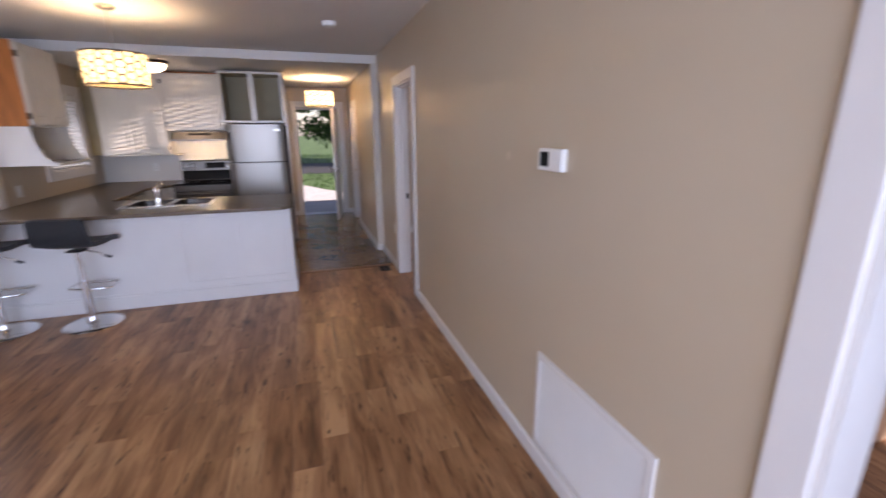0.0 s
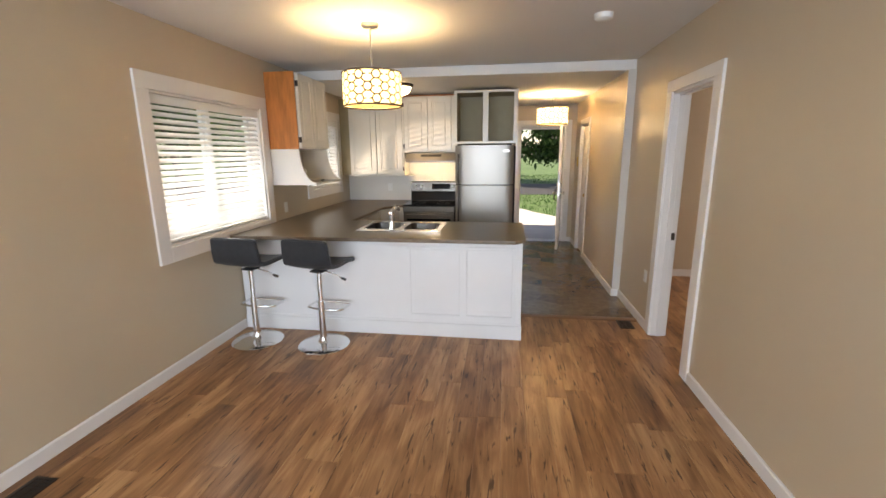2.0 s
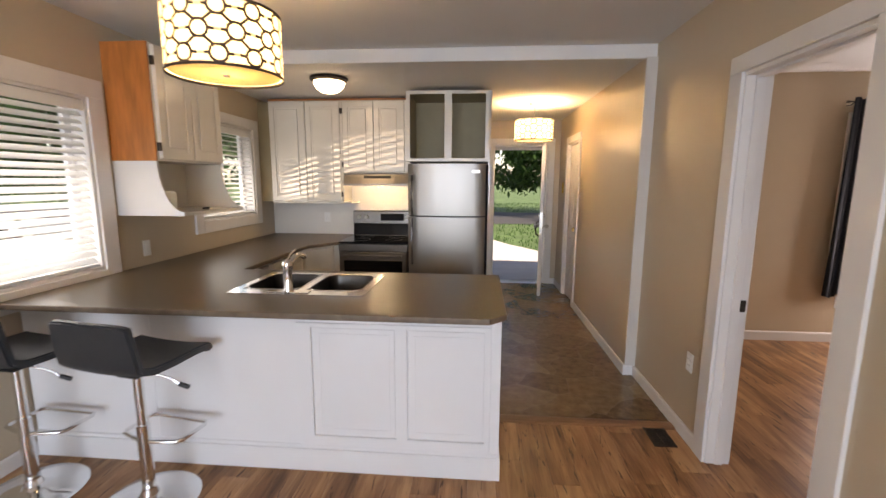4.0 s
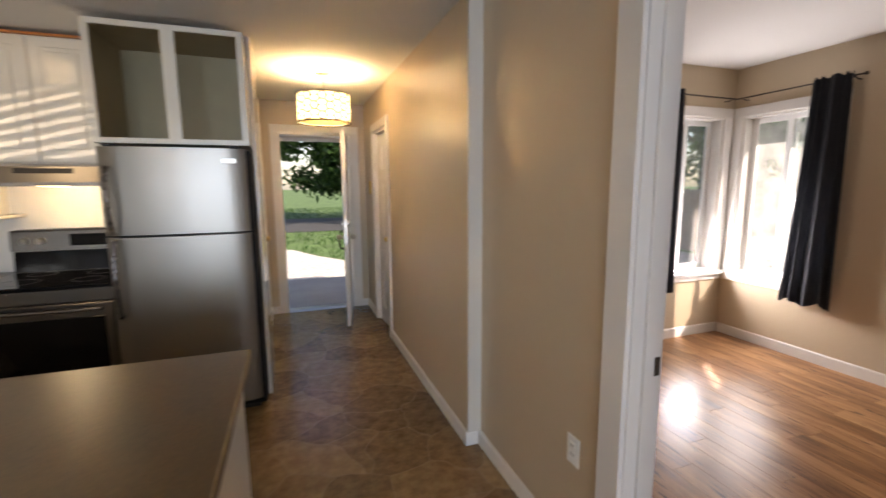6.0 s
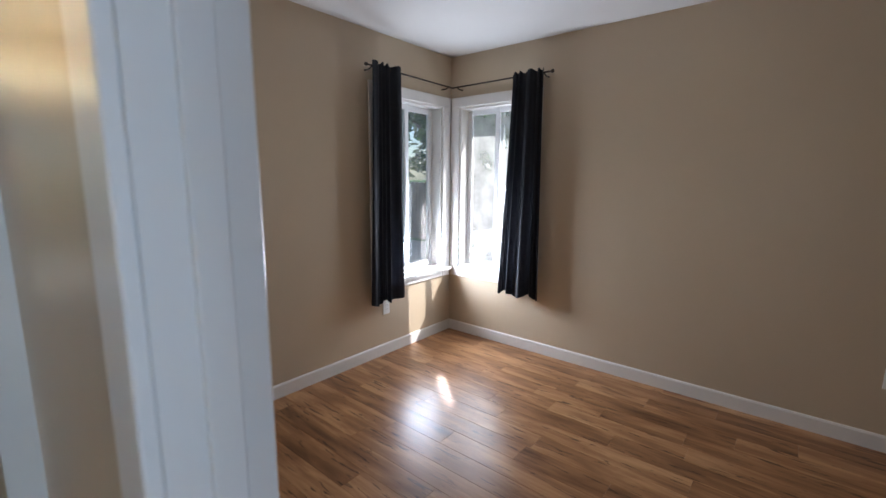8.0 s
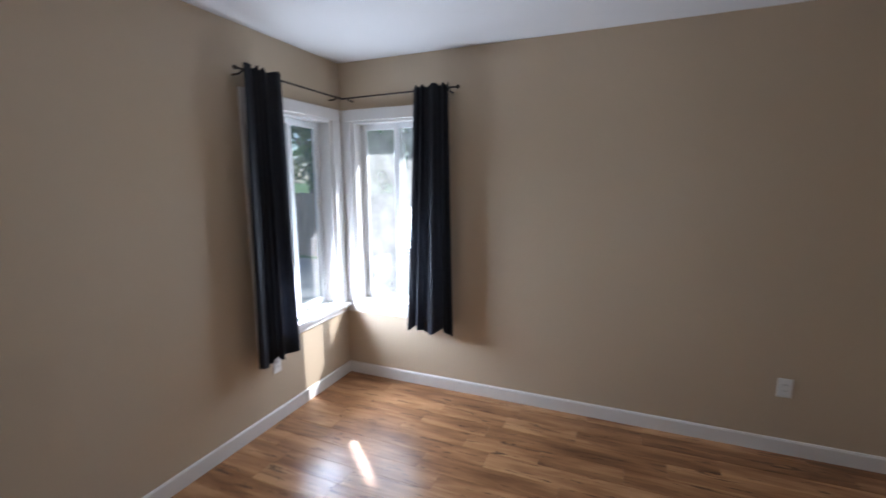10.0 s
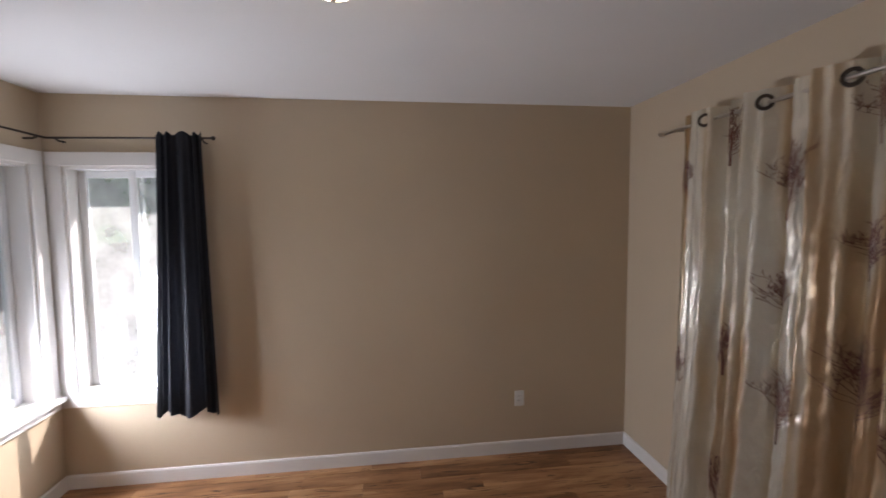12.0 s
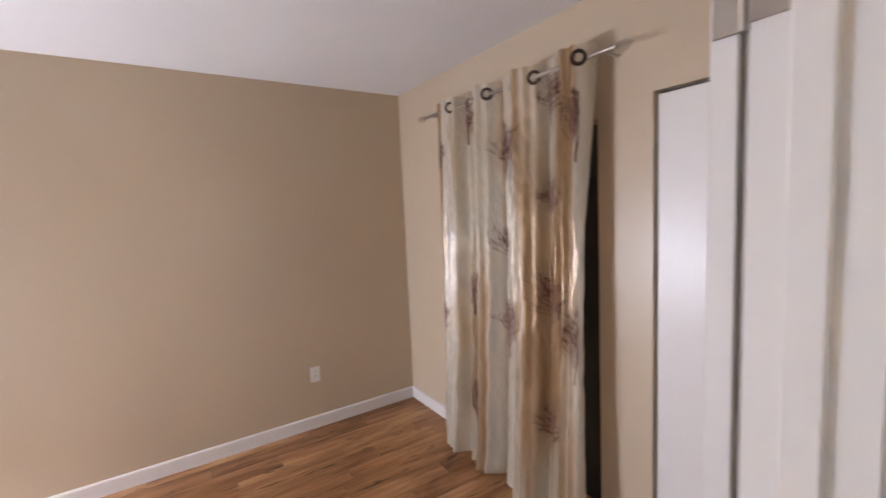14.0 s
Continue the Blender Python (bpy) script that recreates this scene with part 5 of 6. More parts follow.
def wall_plate(axis, plane, side, u, z, label, kind="outlet", w=0.072, h=0.115):
    at = (plane, u, z) if axis == "x" else (u, plane, z)
    o = thing("outlet_plate" if kind == "outlet" else "switch_plate", at, label, "outlet" if kind == "outlet" else "switch", "wall plates")

    def b(a, c, e, g, d0, d1, bev=0.002):
        lo, hi = sorted((plane + side * d0, plane + side * d1))
        return box(lo, hi, u + a, u + c, z + e, z + g, bev) if axis == "x" else box(u + a, u + c, lo, hi, z + e, z + g, bev)

    part("plate", b(-w / 2, w / 2, -h / 2, h / 2, 0.0005, 0.006), WHITE_PLASTIC, o)
    if kind == "outlet":
        for e in (-0.03, 0.006):
            s = part("socket", b(-0.017, 0.017, e, e + 0.026, 0.006, 0.0085), WHITE_PLASTIC, o)
            for dx in (-0.007, 0.006):
                part("slot", b(dx, dx + 0.0025, e + 0.010, e + 0.019, 0.0084, 0.009, 0), BLACK, s)
    else:
        part("rocker", b(-0.016, 0.016, -0.033, 0.033, 0.006, 0.010), WHITE_PLASTIC, o)


wall_plate("x", XL, 1, 3.80, 0.385, "white outlet plate on the beige wall")
wall_plate("x", XL, 1, 6.89, 1.03, "white switch plate over the worktop", "switch")
wall_plate("y", YK - 0.006, -1, -1.67, 1.105, "white outlet plate on the backsplash")
wall_plate("x", XR, -1, 6.445, 0.475, "white outlet plate beside the doorway")
wall_plate("x", XE, -1, 5.20, 0.41, "white outlet plate on the bedroom wall")
wall_plate("y", YN, -1, 3.60, 0.40, "white outlet plate below the curtain")

th = thing("thermostat", (XR, 3.10, 1.485), "white wall thermostat with a black display", "thermostat")
part("body", box(XR - 0.028, XR - 0.0005, 2.965, 3.145, 1.425, 1.515, 0.006, seg=2), WHITE_PLASTIC, th)
part("display", box(XR - 0.0295, XR - 0.0275, 3.06, 3.125, 1.442, 1.502, 0.001), BLACK_GLASS, th, "black display")
part("buttons", box(XR - 0.030, XR - 0.0275, 3.00, 3.06, 1.45, 1.465, 0.001), WHITE_PLASTIC, th)
solo("wall_patch", lathe([(0.0, 0.0), (0.021, 0.0), (0.021, 0.0012), (0.0, 0.0012)], (0, 0, 0), seg=20), material("patch_paint", (0.60, 0.50, 0.38), rough=0.6), (0, 0, 0), "small round patched spot on the wall", "wall patch").matrix_world = pose(XR - 0.0013, 3.48, 1.468, 0, 90, 0) @ pose(0, 0, 0, 0, 0, 0)

rg = thing("return_grille", (XR, 2.73, 0.36), "white painted return-air grille low on the wall", "air grille")
part("frame", slab_with_holes("x", XR - 0.012, XR - 0.0005, 2.36, 3.085, 0.105, 0.59, [(2.39, 3.055, 0.135, 0.56)]), TRIM, rg)
for k in range(28):
    z = 0.140 + k * 0.0150
    part("louvre", prism([(XR - 0.010, z), (XR - 0.001, z + 0.010), (XR - 0.0005, z + 0.012), (XR - 0.010, z + 0.003)], "y", 2.39, 3.055), TRIM, rg)
part("backing", box(XR - 0.0016, XR - 0.0006, 2.39, 3.055, 0.135, 0.56), CABINET, rg)

# tall black-edged mirror standing in the front room
mir = thing("floor_mirror", (2.0, 2.6, 0), "tall leaning mirror with a black frame", "mirror")
part("frame", slab_with_holes("y", 2.58, 2.61, 1.62, 2.15, 0.0, 1.28, [(1.66, 2.11, 0.04, 1.24)]), BLACK, mir)
part("glass", box(1.655, 2.115, 2.590, 2.596, 0.035, 1.245), material("mirror_silver", (0.9, 0.9, 0.9), rough=0.03, metal=1.0, spread=0.01), mir)
structure("wall_partition", box(XB, XE, 2.62, 2.74, 0, 2.52), WALL, "plain partition of the front room", "wall")

# yellow tag by the back door
solo("wall_tag", box(XH - 0.012, XH - 0.001, 10.10, 10.16, 1.38, 1.53, 0.003), WIRE_YELLOW, (XH - 0.006, 10.13, 1.38), "small yellow key tag hung on the wall", "key tag")


# ---- bedroom ----
def rod(points, r=0.0065):
    return sweep(points, r, seg=10)


rod_n = thing("curtain_rod", (3.9, YN - 0.08, 2.245), "thin black corner curtain rod", "curtain rod", "curtain rods")
part("bar", rod([(3.39, YN - 0.08, 2.247), (4.36, YN - 0.08, 2.238)]), BRONZE, rod_n, smooth=True)
part("finial", lathe([(0.0, -0.03), (0.011, -0.024), (0.013, -0.01), (0.008, 0.0)], (0, 0, 0), seg=14), BRONZE, rod_n, smooth=True).matrix_basis = Matrix.Translation(Vector((3.385, YN - 0.08, 2.247)) - ORIGIN[rod_n.name]) @ pose(0, 0, 0, 0, 90, 0) @ Matrix.Translation(ORIGIN[rod_n.name])
for x in (3.42, 4.30):
    part("bracket", sweep([(x, YN - 0.001, 2.225), (x, YN - 0.05, 2.225), (x, YN - 0.08, 2.238)], 0.006), BRONZE, rod_n)
rod_e = thing("curtain_rod", (XE - 0.08, 7.7, 2.245), "thin black corner curtain rod with a round end", "curtain rod", "curtain rods")
part("bar", rod([(XE - 0.08, YN - 0.075, 2.238), (XE - 0.08, 7.215, 2.247)]), BRONZE, rod_e, smooth=True)
t = bmesh.new()
bmesh.ops.create_uvsphere(t, u_segments=14, v_segments=8, radius=0.014, matrix=Matrix.Translation((XE - 0.08, 7.205, 2.247)))
part("finial", t, BRONZE, rod_e, smooth=True)
for y in (7.27, 8.10):
    part("bracket", sweep([(XE - 0.001, y, 2.225), (XE - 0.05, y, 2.225), (XE - 0.08, y, 2.238)], 0.006), BRONZE, rod_e)


def gathered(name, axis, base, side, top, bottom, z0, z1, folds, amp, mat, label, seed):
    """A gathered curtain hung along a wall: folds deepen towards the hem, which is uneven."""
    rnd = random.Random(seed)
    ph = [rnd.uniform(-0.5, 0.5) for _ in range(folds + 2)]
    nu, nz = folds * 16, 26
    bm = bmesh.new()
    grid = []
    for j in range(nz + 1):
        v = j / nz
        row = []
        for i in range(nu + 1):
            u = i / nu
            k = u * folds
            a = top[0] + (top[1] - top[0]) * u
            c = bottom[0] + (bottom[1] - bottom[0]) * u
            s = a + (c - a) * (1 - v) ** 1.2
            sharp = 2 * math.pi * (k + 0.30 * math.sin(2.1 * k + seed) + 0.10 * ph[int(k)] * (1 - v))
            d = amp * (0.5 + 0.5 * (1 - v)) * (math.sin(sharp) * (0.8 + 0.4 * math.sin(1.3 * k + seed)) + 0.30 * math.sin(2.3 * sharp + ph[int(k) + 1] * 2 + v))
            if v > 0.97:
                d *= 0.75
            hem = 0.022 * math.sin(sharp * 0.5 + seed) * (1 - v) ** 3 + (0.010 * math.sin(sharp) if v > 0.985 else 0)
            off = base + side * (0.012 + d)
            z = z0 + (z1 - z0) * v + hem
            row.append(bm.verts.new((off, s, z) if axis == "x" else (s, off, z)))
        grid.append(row)
    for a, c in zip(grid, grid[1:]):
        for i in range(nu):
            bm.faces.new((a[i], a[i + 1], c[i + 1], c[i]))
    bmesh.ops.solidify(bm, geom=bm.faces[:], thickness=0.0025)
    mid = (bottom[0] + bottom[1]) / 2
    at = (base, mid, z0) if axis == "x" else (mid, base, z0)
    return solo(name, bm, mat, at, label, "curtain", "charcoal curtains", smooth=True)


gathered("curtain", "y", YN - 0.085, -1, (3.405, 3.71), (3.355, 3.735), 0.485, 2.275, 4, 0.034, GREY_CLOTH, "charcoal curtain gathered beside the sunny corner window", 3)
gathered("curtain", "x", XE - 0.085, -1, (7.535, 7.265), (7.625, 7.235), 0.495, 2.272, 4, 0.032, GREY_CLOTH, "charcoal curtain gathered on the plain wall side", 5)

# satin closet curtain with printed bare trees
RY, RZ = 4.485, 2.222
cr = thing("curtain_rod", (3.0, RY, RZ), "brushed steel curtain rod with wire-cage ends", "curtain rod", "curtain rods")
part("bar", rod([(2.375, RY, RZ), (3.86, RY, RZ)], 0.0095), NICKEL, cr, smooth=True)
for x, s in ((2.372, -1), (3.863, 1)):
    bm = bmesh.new()
    for k in range(6):
        a = math.pi * k / 6 * 2
        sweep([(x + s * (0.0 + 0.066 * i / 8), RY + 0.023 * math.sin(math.pi * i / 8) * math.cos(a), RZ + 0.023 * math.sin(math.pi * i / 8) * math.sin(a)) for i in range(9)], 0.0016, seg=5, bm=bm)
    part("cage_finial", bm, NICKEL, cr, "open wire finial")
for x in (2.44, 3.78):
    part("bracket", sweep([(x, YS + 0.001, RZ), (x, RY, RZ)], 0.007), NICKEL, cr)

CX0, CX1, CZ0, CZ1 = 2.490, 3.735, 0.012, 2.280
GROM = (2.533, 2.830, 3.170, 3.518)


def satin_y(x, z):
    """How far the closet curtain stands out into the room."""
    k = (x - 2.52) / 0.3233
    v = (z - CZ0) / (CZ1 - CZ0)
    low = 1 - v
    th = 2 * math.pi * k
    w = math.sin(th + 0.65 * math.sin(th)) * (0.045 + 0.008 * low)
    w += 0.017 * math.sin(3.1 * th + 1.2 * math.sin(1.3 * k) + 0.9 * v) + 0.008 * math.sin(5.3 * th + 2.0 * v + 1.0)
    w += 0.010 * noise.noise(Vector((x * 26, z * 5 + 3.0 * x, 1.7))) + 0.006 * noise.noise(Vector((x * 44, z * 17, 4.1)))
    w += 0.010 * low * noise.noise(Vector((x * 9, z * 4, 0.3))) + 0.06 * low ** 3
    return RY + 0.002 + w


def satin_x(u, z):
    v = (z - CZ0) / (CZ1 - CZ0)
    return CX0 + (CX1 - CX0) * u + 0.02 * math.sin(math.pi * v) * (0.5 - u) + 0.025 * (u - 0.2) * (1 - v) + 0.027 * (1 - u) ** 4 * min(1.0, 2.5 * (1 - v))


curt = thing("closet_curtain", (3.05, RY, CZ0), "champagne satin grommet curtain printed with bare brown trees", "curtain")
bm = bmesh.new()
nu, nz = 230, 130
grid = []
for j in range(nz + 1):
    z = CZ0 + (CZ1 - CZ0) * j / nz
    row = []
    for i in range(nu + 1):
        x = satin_x(i / nu, z)
        hem = 0.010 * math.sin(x * 14.0 + 1) * (1 - j / nz) ** 6
        row.append(bm.verts.new((x, satin_y(x, z), z + hem)))
    grid.append(row)
for a, c in zip(grid, grid[1:]):
    for i in range(nu):
        bm.faces.new((a[i], a[i + 1], c[i + 1], c[i]))
bmesh.ops.solidify(bm, geom=bm.faces[:], thickness=-0.002)
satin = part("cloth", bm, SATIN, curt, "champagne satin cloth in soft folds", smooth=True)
for x in GROM:
    y = satin_y(x, RZ)
    bm = lathe([(0.020, -0.006), (0.034, -0.006), (0.036, 0.0), (0.034, 0.006), (0.020, 0.006), (0.020, -0.006)], (0, 0, 0), seg=24)
    eps = 0.01
    slope = math.atan2(satin_y(x + eps, RZ) - satin_y(x - eps, RZ), 2 * eps)
    bmesh.ops.transform(bm, matrix=Matrix.Translation((x, y, RZ)) @ Matrix.Rotation(slope, 4, "Z") @ Matrix.Rotation(radians(90), 4, "X"), verts=bm.verts)
    part("grommet", bm, BRONZE, curt, "dark bronze ring", smooth=True)


def printed_tree(x, z, h, seed):
    """A bare tree printed on the cloth: thin ribbons that follow its folds."""
    rnd = random.Random(seed)
    bm = bmesh.new()

    def place(px, pz):
        px = min(max(px, CX0 + 0.045), CX1 - 0.02)
        return Vector((px, satin_y(px, pz) + 0.0045, pz))

    def limb(px, pz, ang, length, w, depth):
        n = 5
        pts = []
        for i in range(n + 1):
            pts.append((px, pz))
            px += 0.8 * math.sin(ang) * length / n
            pz += math.cos(ang) * length / n
            ang = max(-1.1, min(1.1, ang * 0.93 + rnd.uniform(-0.18, 0.18)))
        ring = []
        for i, (a, c) in enumerate(pts):
            b0, b1 = pts[max(i - 1, 0)], pts[min(i + 1, n)]
            dx, dz = b1[0] - b0[0], b1[1] - b0[1]
            l = math.hypot(dx, dz) or 1
            ww = w * (1 - 0.45 * i / n)
            ring.append((bm.verts.new(place(a - dz / l * ww, c + dx / l * ww)), bm.verts.new(place(a + dz / l * ww, c - dx / l * ww))))
        for p, q in zip(ring, ring[1:]):
            bm.faces.new((p[0], p[1], q[1], q[0]))
        if depth:
            for k in range(3 if depth > 1 else 2):
                i = rnd.randint(1, n)
                limb(*pts[i], ang * 0.9 + rnd.choice((-1, 1)) * rnd.uniform(0.25, 0.75), length * rnd.uniform(0.42, 0.62), max(w * 0.7, 0.0008), depth - 1)

    limb(x, z, rnd.uniform(-0.04, 0.04), h * 0.55, 0.0040, 0)
    for k in range(18):
        s = 1 if k % 2 else -1
        limb(x, z + h * (0.18 + 0.020 * k), s * (1.05 - 0.050 * k) * rnd.uniform(0.75, 1.15), h * (0.40 - 0.007 * k) * rnd.uniform(0.8, 1.15), 0.0013, 3)
    part("printed_tree", bm, TREE_INK, satin, "bare brown tree print")


spots = [(2.727, 1.97, 0.27), (3.049, 1.71, 0.36), (2.545, 1.78, 0.34), (3.358, 1.97, 0.27), (3.655, 1.77, 0.30), (2.743, 1.50, 0.24), (3.356, 0.94, 0.30), (2.754, 0.92, 0.40), (3.045, 0.75, 0.36),
         (2.550, 0.77, 0.36), (3.660, 0.72, 0.30), (3.098, 1.27, 0.24), (2.760, 0.32, 0.26), (3.350, 0.26, 0.28)]
for k, (x, z, h) in enumerate(spots):
    printed_tree(x, z, h, 40 + k)


# ---- outside ----
GZ = -0.16
structure("ground", slab_with_holes("z", GZ - 0.3, GZ, -300, 300, -300, 300, []), LAWN, "patchy green lawn around the house", "ground")
structure("porch_slab", box(-0.6, 2.6, YX + 0.14, 12.45, GZ - 0.1, -0.02, 0.01), CONCRETE, "grey concrete back step in the shade", "porch")
structure("porch_roof", box(-0.5, 2.3, YX + 0.145, 10.95, 2.075, 2.20), SIDING, "grey boarded eave over the back step", "porch roof")
structure("porch_fascia", box(-0.5, 2.3, 10.952, 10.975, 2.03, 2.215, 0.004), TRIM, "white fascia board of the back eave", "trim")
structure("gravel_pad", prism([(-3.39, 12.46), (3.3, 12.46), (3.2, 12.9), (1.75, 14.4), (1.0, 15.6), (0.45, 16.9), (-1.6, 17.6), (-3.39, 17.6)], "z", GZ - 0.1, GZ + 0.02), GRAVEL, "pale sunlit gravel pad behind the house", "drive")
structure("lane", box(-60, 60, 21.6, 28.5, GZ - 0.1, GZ + 0.015), ASPHALT, "grey lane beyond the lawn", "road")
structure("side_yard_path", box(-24, -3.4, -8, 21.5, GZ - 0.1, GZ + 0.02), GRAVEL, "pale sunlit gravel drive beside the house", "drive")

rnd = random.Random(11)
verts, faces = [], []
for k in range(9000):
    x, y = rnd.uniform(-6, 12), rnd.uniform(14.2, 21.5) if rnd.random() < 0.5 else rnd.uniform(28.6, 40)
    if y < 17.3 and x < 2.0 - (y - 14.0) * 0.55:
        continue
    a, h = rnd.uniform(0, math.pi), rnd.uniform(0.05, 0.13)
    dx, dy = 0.02 * math.cos(a), 0.02 * math.sin(a)
    i = len(verts)
    verts += [(x - dx, y - dy, GZ), (x + dx, y + dy, GZ), (x + rnd.uniform(-0.04, 0.04), y + rnd.uniform(-0.04, 0.04), GZ + h)]
    faces.append((i, i + 1, i + 2))
me = bpy.data.meshes.new("grass")
me.from_pydata(verts, [], faces)
me.materials.append(LEAF)
tagged(new("grass", me), "uneven tufts of green lawn grass", "grass", kind="stuff")


def tree(name, at, height, spread, low, leaves, leaf, seed, mat, label, lean=(0, 0)):
    """A trunk that forks into limbs, under a crown of loose leaf clumps."""
    rnd = random.Random(seed)
    t = thing(name, (at[0], at[1], GZ), label, "tree", "garden trees")
    bm = bmesh.new()
    base = Vector((at[0], at[1], GZ - 0.05))
    fork = base + Vector((lean[0] * 0.4, lean[1] * 0.4, height * 0.42))
    tube(base, fork, 0.035 * height * 0.5, 0.02 * height * 0.5, seg=10, bm=bm)
    tips = []
    for k in range(9):
        a = 2 * math.pi * k / 9 + rnd.uniform(-0.3, 0.3)
        tip = fork + Vector((math.cos(a) * spread * rnd.uniform(0.35, 0.8) + lean[0], math.sin(a) * spread * rnd.uniform(0.35, 0.8) + lean[1], height * rnd.uniform(0.08, 0.5)))
        mid = (fork + tip) / 2 + Vector((0, 0, 0.06 * height))
        sweep([fork, mid, tip], 0.010 * height * 0.5, seg=6, bm=bm)
        tips += [mid, tip]
    part("trunk", bm, BARK, t, "rough brown bark", smooth=True)
    verts, faces = [], []
    clumps = [Vector((at[0] + lean[0] + rnd.gauss(0, spread * 0.45), at[1] + lean[1] + rnd.gauss(0, spread * 0.45), GZ + low + (height - low) * rnd.random() ** 0.8)) for _ in range(70)] + tips
    for k in range(leaves):
        c = rnd.choice(clumps)
        p = c + Vector((rnd.gauss(0, 0.28), rnd.gauss(0, 0.28), rnd.gauss(0, 0.2))) * (spread * 0.32)
        n = Vector((rnd.gauss(0, 1), rnd.gauss(0, 1), rnd.gauss(0.6, 1))).normalized()
        u = n.orthogonal().normalized()
        u.rotate(Matrix.Rotation(rnd.uniform(0, 6.28), 3, n))
        v = n.cross(u)
        s = leaf * rnd.uniform(0.6, 1.3)
        i = len(verts)
        verts += [p - u * s, p + v * s * 0.45, p + u * s, p - v * s * 0.45]
        faces.append((i, i + 1, i + 2, i + 3))
    me = bpy.data.meshes.new("crown")
    me.from_pydata([Vector(q) - ORIGIN[t.name] for q in verts], [], faces)
    me.materials.append(mat)
    o = new("crown", me)
    o.parent = t
    return t


structure("patio", box(2.92, 9.3, 8.42, 13.9, GZ - 0.1, GZ + 0.03), CONCRETE, "sunlit pale concrete patio outside the bedroom", "patio")
structure("side_patio", box(4.62, 9.3, 3.5, 8.40, GZ - 0.1, GZ + 0.025), CONCRETE, "sunlit pale concrete strip along the bedroom", "patio")
# added sun block for the east window, its crown above what the window shows
tree("tree", (7.6, 10.0), 3.7, 0.62, 2.60, 7000, 0.085, 9, LEAF, "young leafy tree added over the patio as a sun block, crown out of view", lean=(-1.80, -1.05))
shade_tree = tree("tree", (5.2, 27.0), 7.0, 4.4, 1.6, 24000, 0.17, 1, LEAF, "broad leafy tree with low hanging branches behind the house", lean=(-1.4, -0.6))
side_tree = tree("tree", (-11.5, 12.2), 6.2, 2.9, 1.35, 3000, 0.15, 2, LEAF_DARK, "dense green tree outside the dining window")
copy_thing(side_tree, pose(-12.4, 17.6, GZ, 0, 0, 70))
copy_thing(side_tree, pose(-12.0, 7.0, GZ, 0, 0, 160))
copy_thing(side_tree, pose(-8.4, 23.6, GZ, 0, 0, 20))
copy_thing(side_tree, pose(-13.0, 22.0, GZ, 0, 0, 220))
copy_thing(side_tree, pose(15.5, 15.5, GZ, 0, 0, 30))
for x, y, r in ((12.0, 8.4, 10), (12.4, 11.6, 130), (11.8, 14.6, 200), (12.6, 5.4, 280)):
    copy_thing(side_tree, pose(x, y, GZ, 0, 0, r))
copy_thing(side_tree, pose(8.8, 20.0, GZ, 0, 0, 250))
copy_thing(side_tree, pose(16.0, 9.2, GZ, 0, 0, 300))
for x, y, r in ((17, 33, 220), (-13, 32, 100), (-8.6, 13.5, 30)):
    copy_thing(shade_tree, pose(x, y, GZ, 0, 0, r))


def fence_run(a, c, label):
    """A board fence between two places."""
    a, c = Vector((*a, GZ)), Vector((*c, GZ))
    d = (c - a)
    n = int(d.length / 0.155)
    yaw = math.degrees(math.atan2(d.y, d.x))
    f = local_thing("fence", pose(a.x, a.y, GZ, 0, 0, yaw), label, "fence", "garden fences")
    for z in (0.35, 1.25):
        part("rail", box(0, d.length, 0.012, 0.05, z, z + 0.09), FENCE_WOOD, f)
    for k in range(int(d.length / 2.4) + 1):
        part("post", box(k * 2.4 - 0.045, k * 2.4 + 0.045, 0.05, 0.14, -0.05, 1.62), FENCE_WOOD, f)
    me = mesh_of("board", prism([(0.0, 0.03), (0.145, 0.03), (0.145, 1.48), (0.115, 1.52), (0.03, 1.52), (0.0, 1.48)], "y", -0.012, 0.010), FENCE_WOOD)
    for k in range(n):
        o = new("board", me)
        o.parent = f
        o.location = (k * 0.155, 0, rnd.uniform(-0.015, 0.015))
        o.rotation_euler = (0, rnd.uniform(-0.006, 0.006), 0)


fence_run((9.6, 3.0), (9.6, 14.2), "weathered grey-brown board fence beyond the bedroom window")
fence_run((9.6, 14.2), (3.4, 15.0), "weathered grey-brown board fence along the yard")

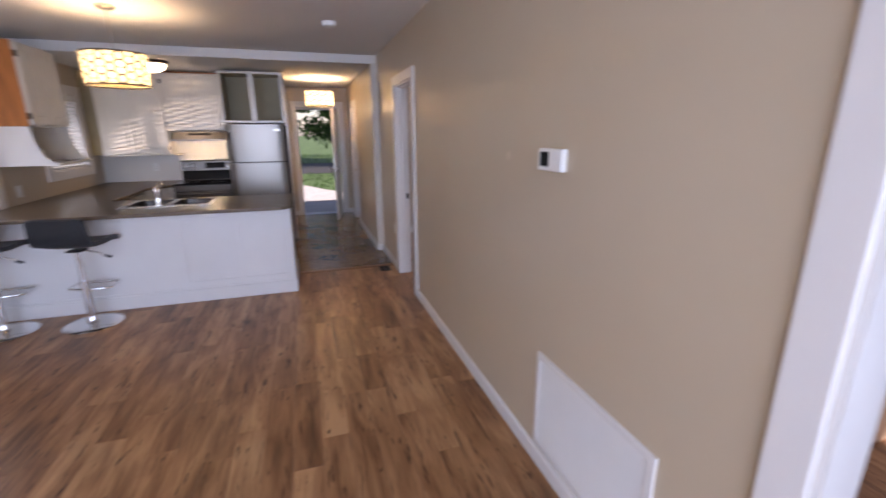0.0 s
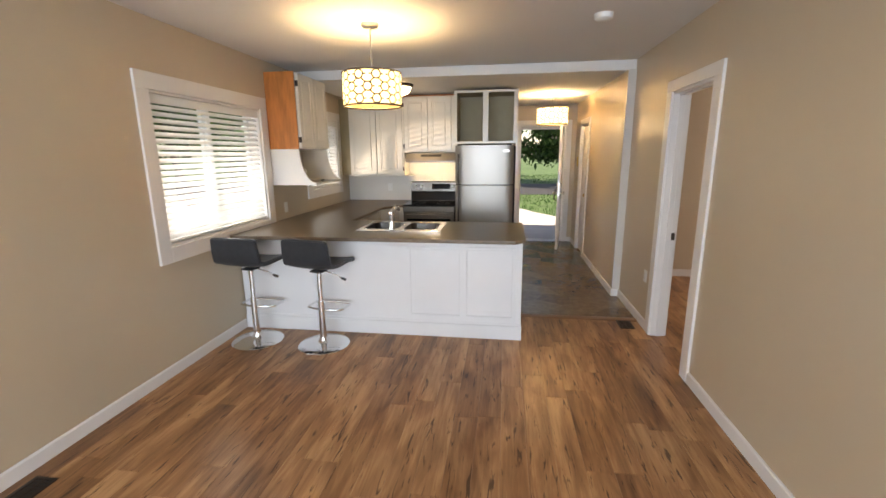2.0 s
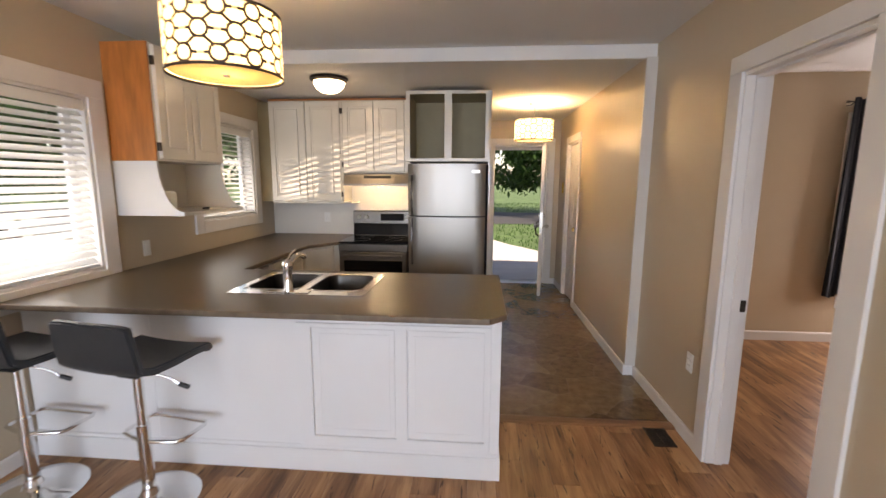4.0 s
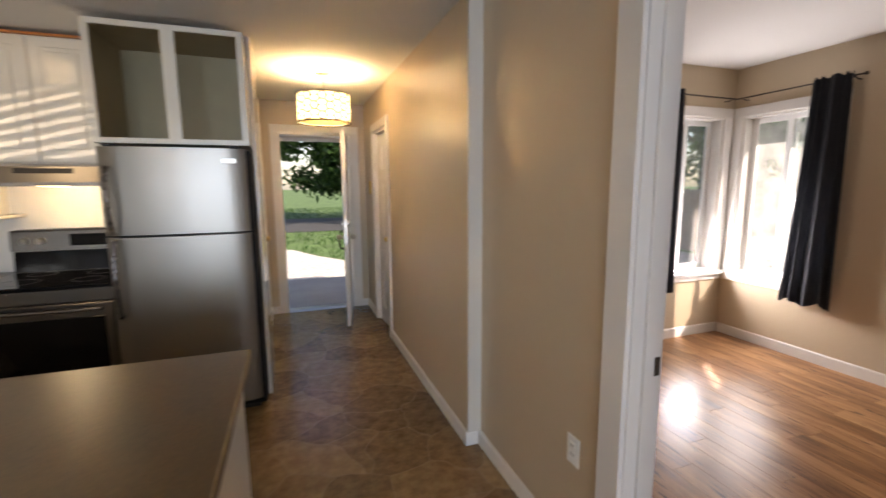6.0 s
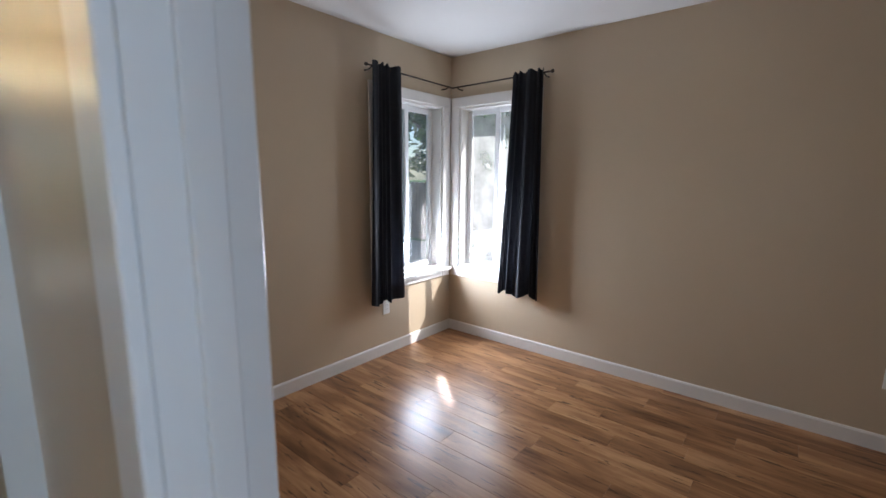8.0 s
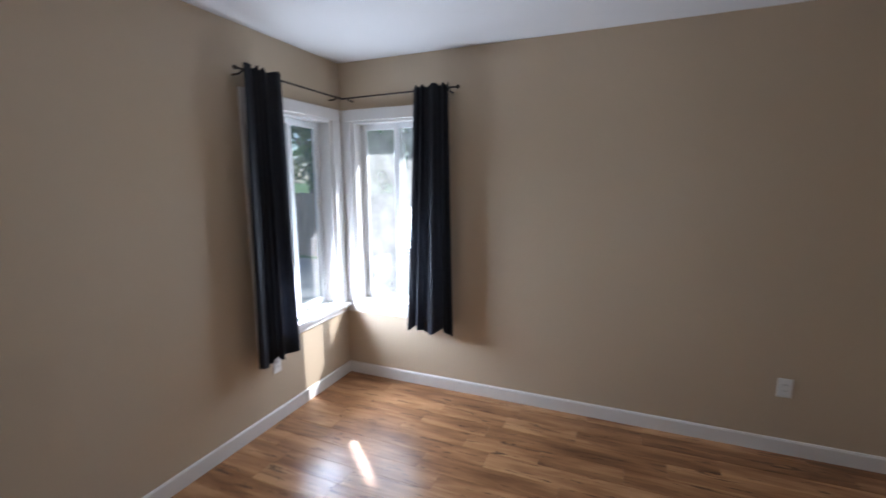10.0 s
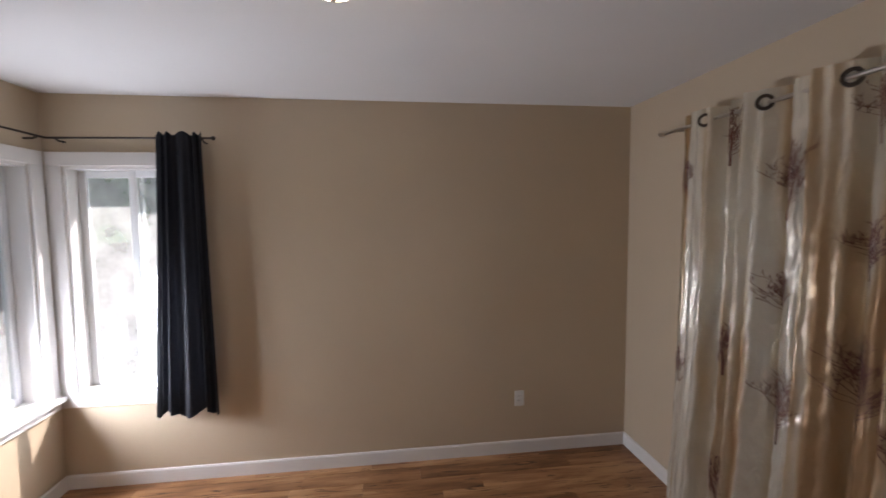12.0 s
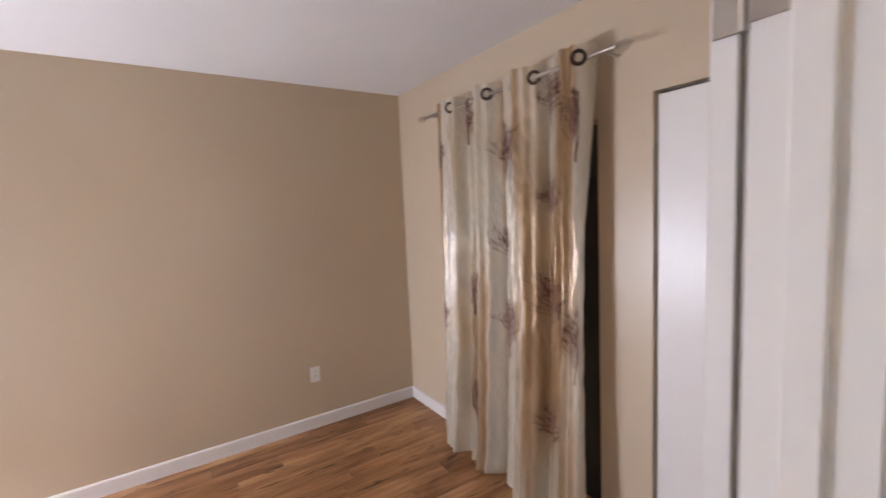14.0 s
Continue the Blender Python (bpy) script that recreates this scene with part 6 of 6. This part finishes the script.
def parked_car(m):
    """A small white hatchback in its own axes: its nose towards +x."""
    car = local_thing("car", m, "white hatchback parked in the side yard", "car")
    body = [(-2.0, 0.30), (2.0, 0.30), (2.05, 0.55), (1.95, 0.78), (1.05, 0.92), (0.95, 0.95), (-1.75, 0.98), (-2.02, 0.85), (-2.05, 0.5)]
    part("body", prism(body, "y", -0.86, 0.86, b=0.05), CAR_PAINT, car, "white painted body")
    cabin = [(1.0, 0.92), (0.35, 1.38), (-0.2, 1.45), (-1.35, 1.42), (-1.85, 0.96)]
    part("cabin", prism(cabin, "y", -0.74, 0.74, b=0.04), CAR_PAINT, car)
    for s in (-1, 1):
        lo, hi = sorted((s * 0.735, s * 0.748))
        part("side_window", prism([(0.78, 0.98), (0.30, 1.33), (-0.18, 1.38), (-0.18, 0.98)], "y", lo, hi), BLACK_GLASS, car)
        part("side_window", prism([(-0.26, 0.98), (-0.26, 1.38), (-1.25, 1.36), (-1.55, 0.98)], "y", lo, hi), BLACK_GLASS, car)
        lo, hi = sorted((s * 0.45, s * 0.75))
        part("headlight", box(1.93, 2.03, lo, hi, 0.62, 0.74, 0.02), WHITE_PLASTIC, car)
    part("windscreen", prism([(1.005, 0.95), (0.375, 1.375), (0.36, 1.36), (0.98, 0.945)], "y", -0.62, 0.62), BLACK_GLASS, car)
    for x in (-1.28, 1.28):
        for s in (-1, 1):
            w = part("wheel", tube((x, s * 0.70, 0.31), (x, s * 0.88, 0.31), 0.31, seg=28), RUBBER, car, "black tyre", smooth=True)
            part("rim", tube((x, s * 0.80, 0.31), (x, s * 0.892, 0.31), 0.20, 0.18, seg=24), NICKEL, w, "metal wheel rim", smooth=True)
    return car


parked_car(pose(-6.2, 8.0, GZ + 0.02, 0, 0, 82))

# ---- laminate planks ----
PW = 0.142


def plank_mesh():
    t = bmesh.new()
    e, d = 0.0012, 0.0014
    w = PW
    vs = [(0, 0, -0.011), (w, 0, -0.011), (w, 1, -0.011), (0, 1, -0.011), (0, 0, -d), (w, 0, -d), (w, 1, -d), (0, 1, -d), (e, e, 0), (w - e, e, 0), (w - e, 1 - e, 0), (e, 1 - e, 0)]
    v = [t.verts.new(p) for p in vs]
    for q in ((0, 1, 5, 4), (1, 2, 6, 5), (2, 3, 7, 6), (3, 0, 4, 7), (4, 5, 9, 8), (5, 6, 10, 9), (6, 7, 11, 10), (7, 4, 8, 11), (8, 9, 10, 11)):
        t.faces.new([v[i] for i in q])
    return mesh_of("plank", t, OAK)


PLANK = plank_mesh()
prnd = random.Random(5)


def lay(name, label, fields):
    floor = tagged(new(name), label, "floor", kind="structure")
    for x0, x1, y0, y1 in fields:
        x = x0
        while x < x1 - 0.004:
            w = min(PW, x1 - x)
            y = y0 - prnd.uniform(0.05, 0.9)
            while y < y1 - 0.004:
                length = prnd.choice((0.46, 0.78, 1.05, 1.21))
                a, c = max(y, y0), min(y + length, y1)
                if c - a > 0.01:
                    o = new("plank", PLANK)
                    o.parent = floor
                    o.location = (x, a, 0)
                    o.scale = (w / PW, c - a, 1)
                y += length
            x += PW


lay("floor_laminate", "warm brown oak-look laminate floor running lengthwise", [(XL, 0.235, YF, 5.95), (0.235, XR, YF, 6.552)])
lay("floor_bedroom", "warm brown oak-look laminate floor of the bedroom", [(XR, XB + 0.002, DOOR_A + 0.018, DOOR_B - 0.018), (XB + 0.002, XE, YS - 0.72, YN)])
lay("floor_front_room", "warm brown oak-look laminate floor of the front room", [(XR, XB + 0.002, 1.168, 1.952), (XB + 0.002, XE, YF, 2.62)])
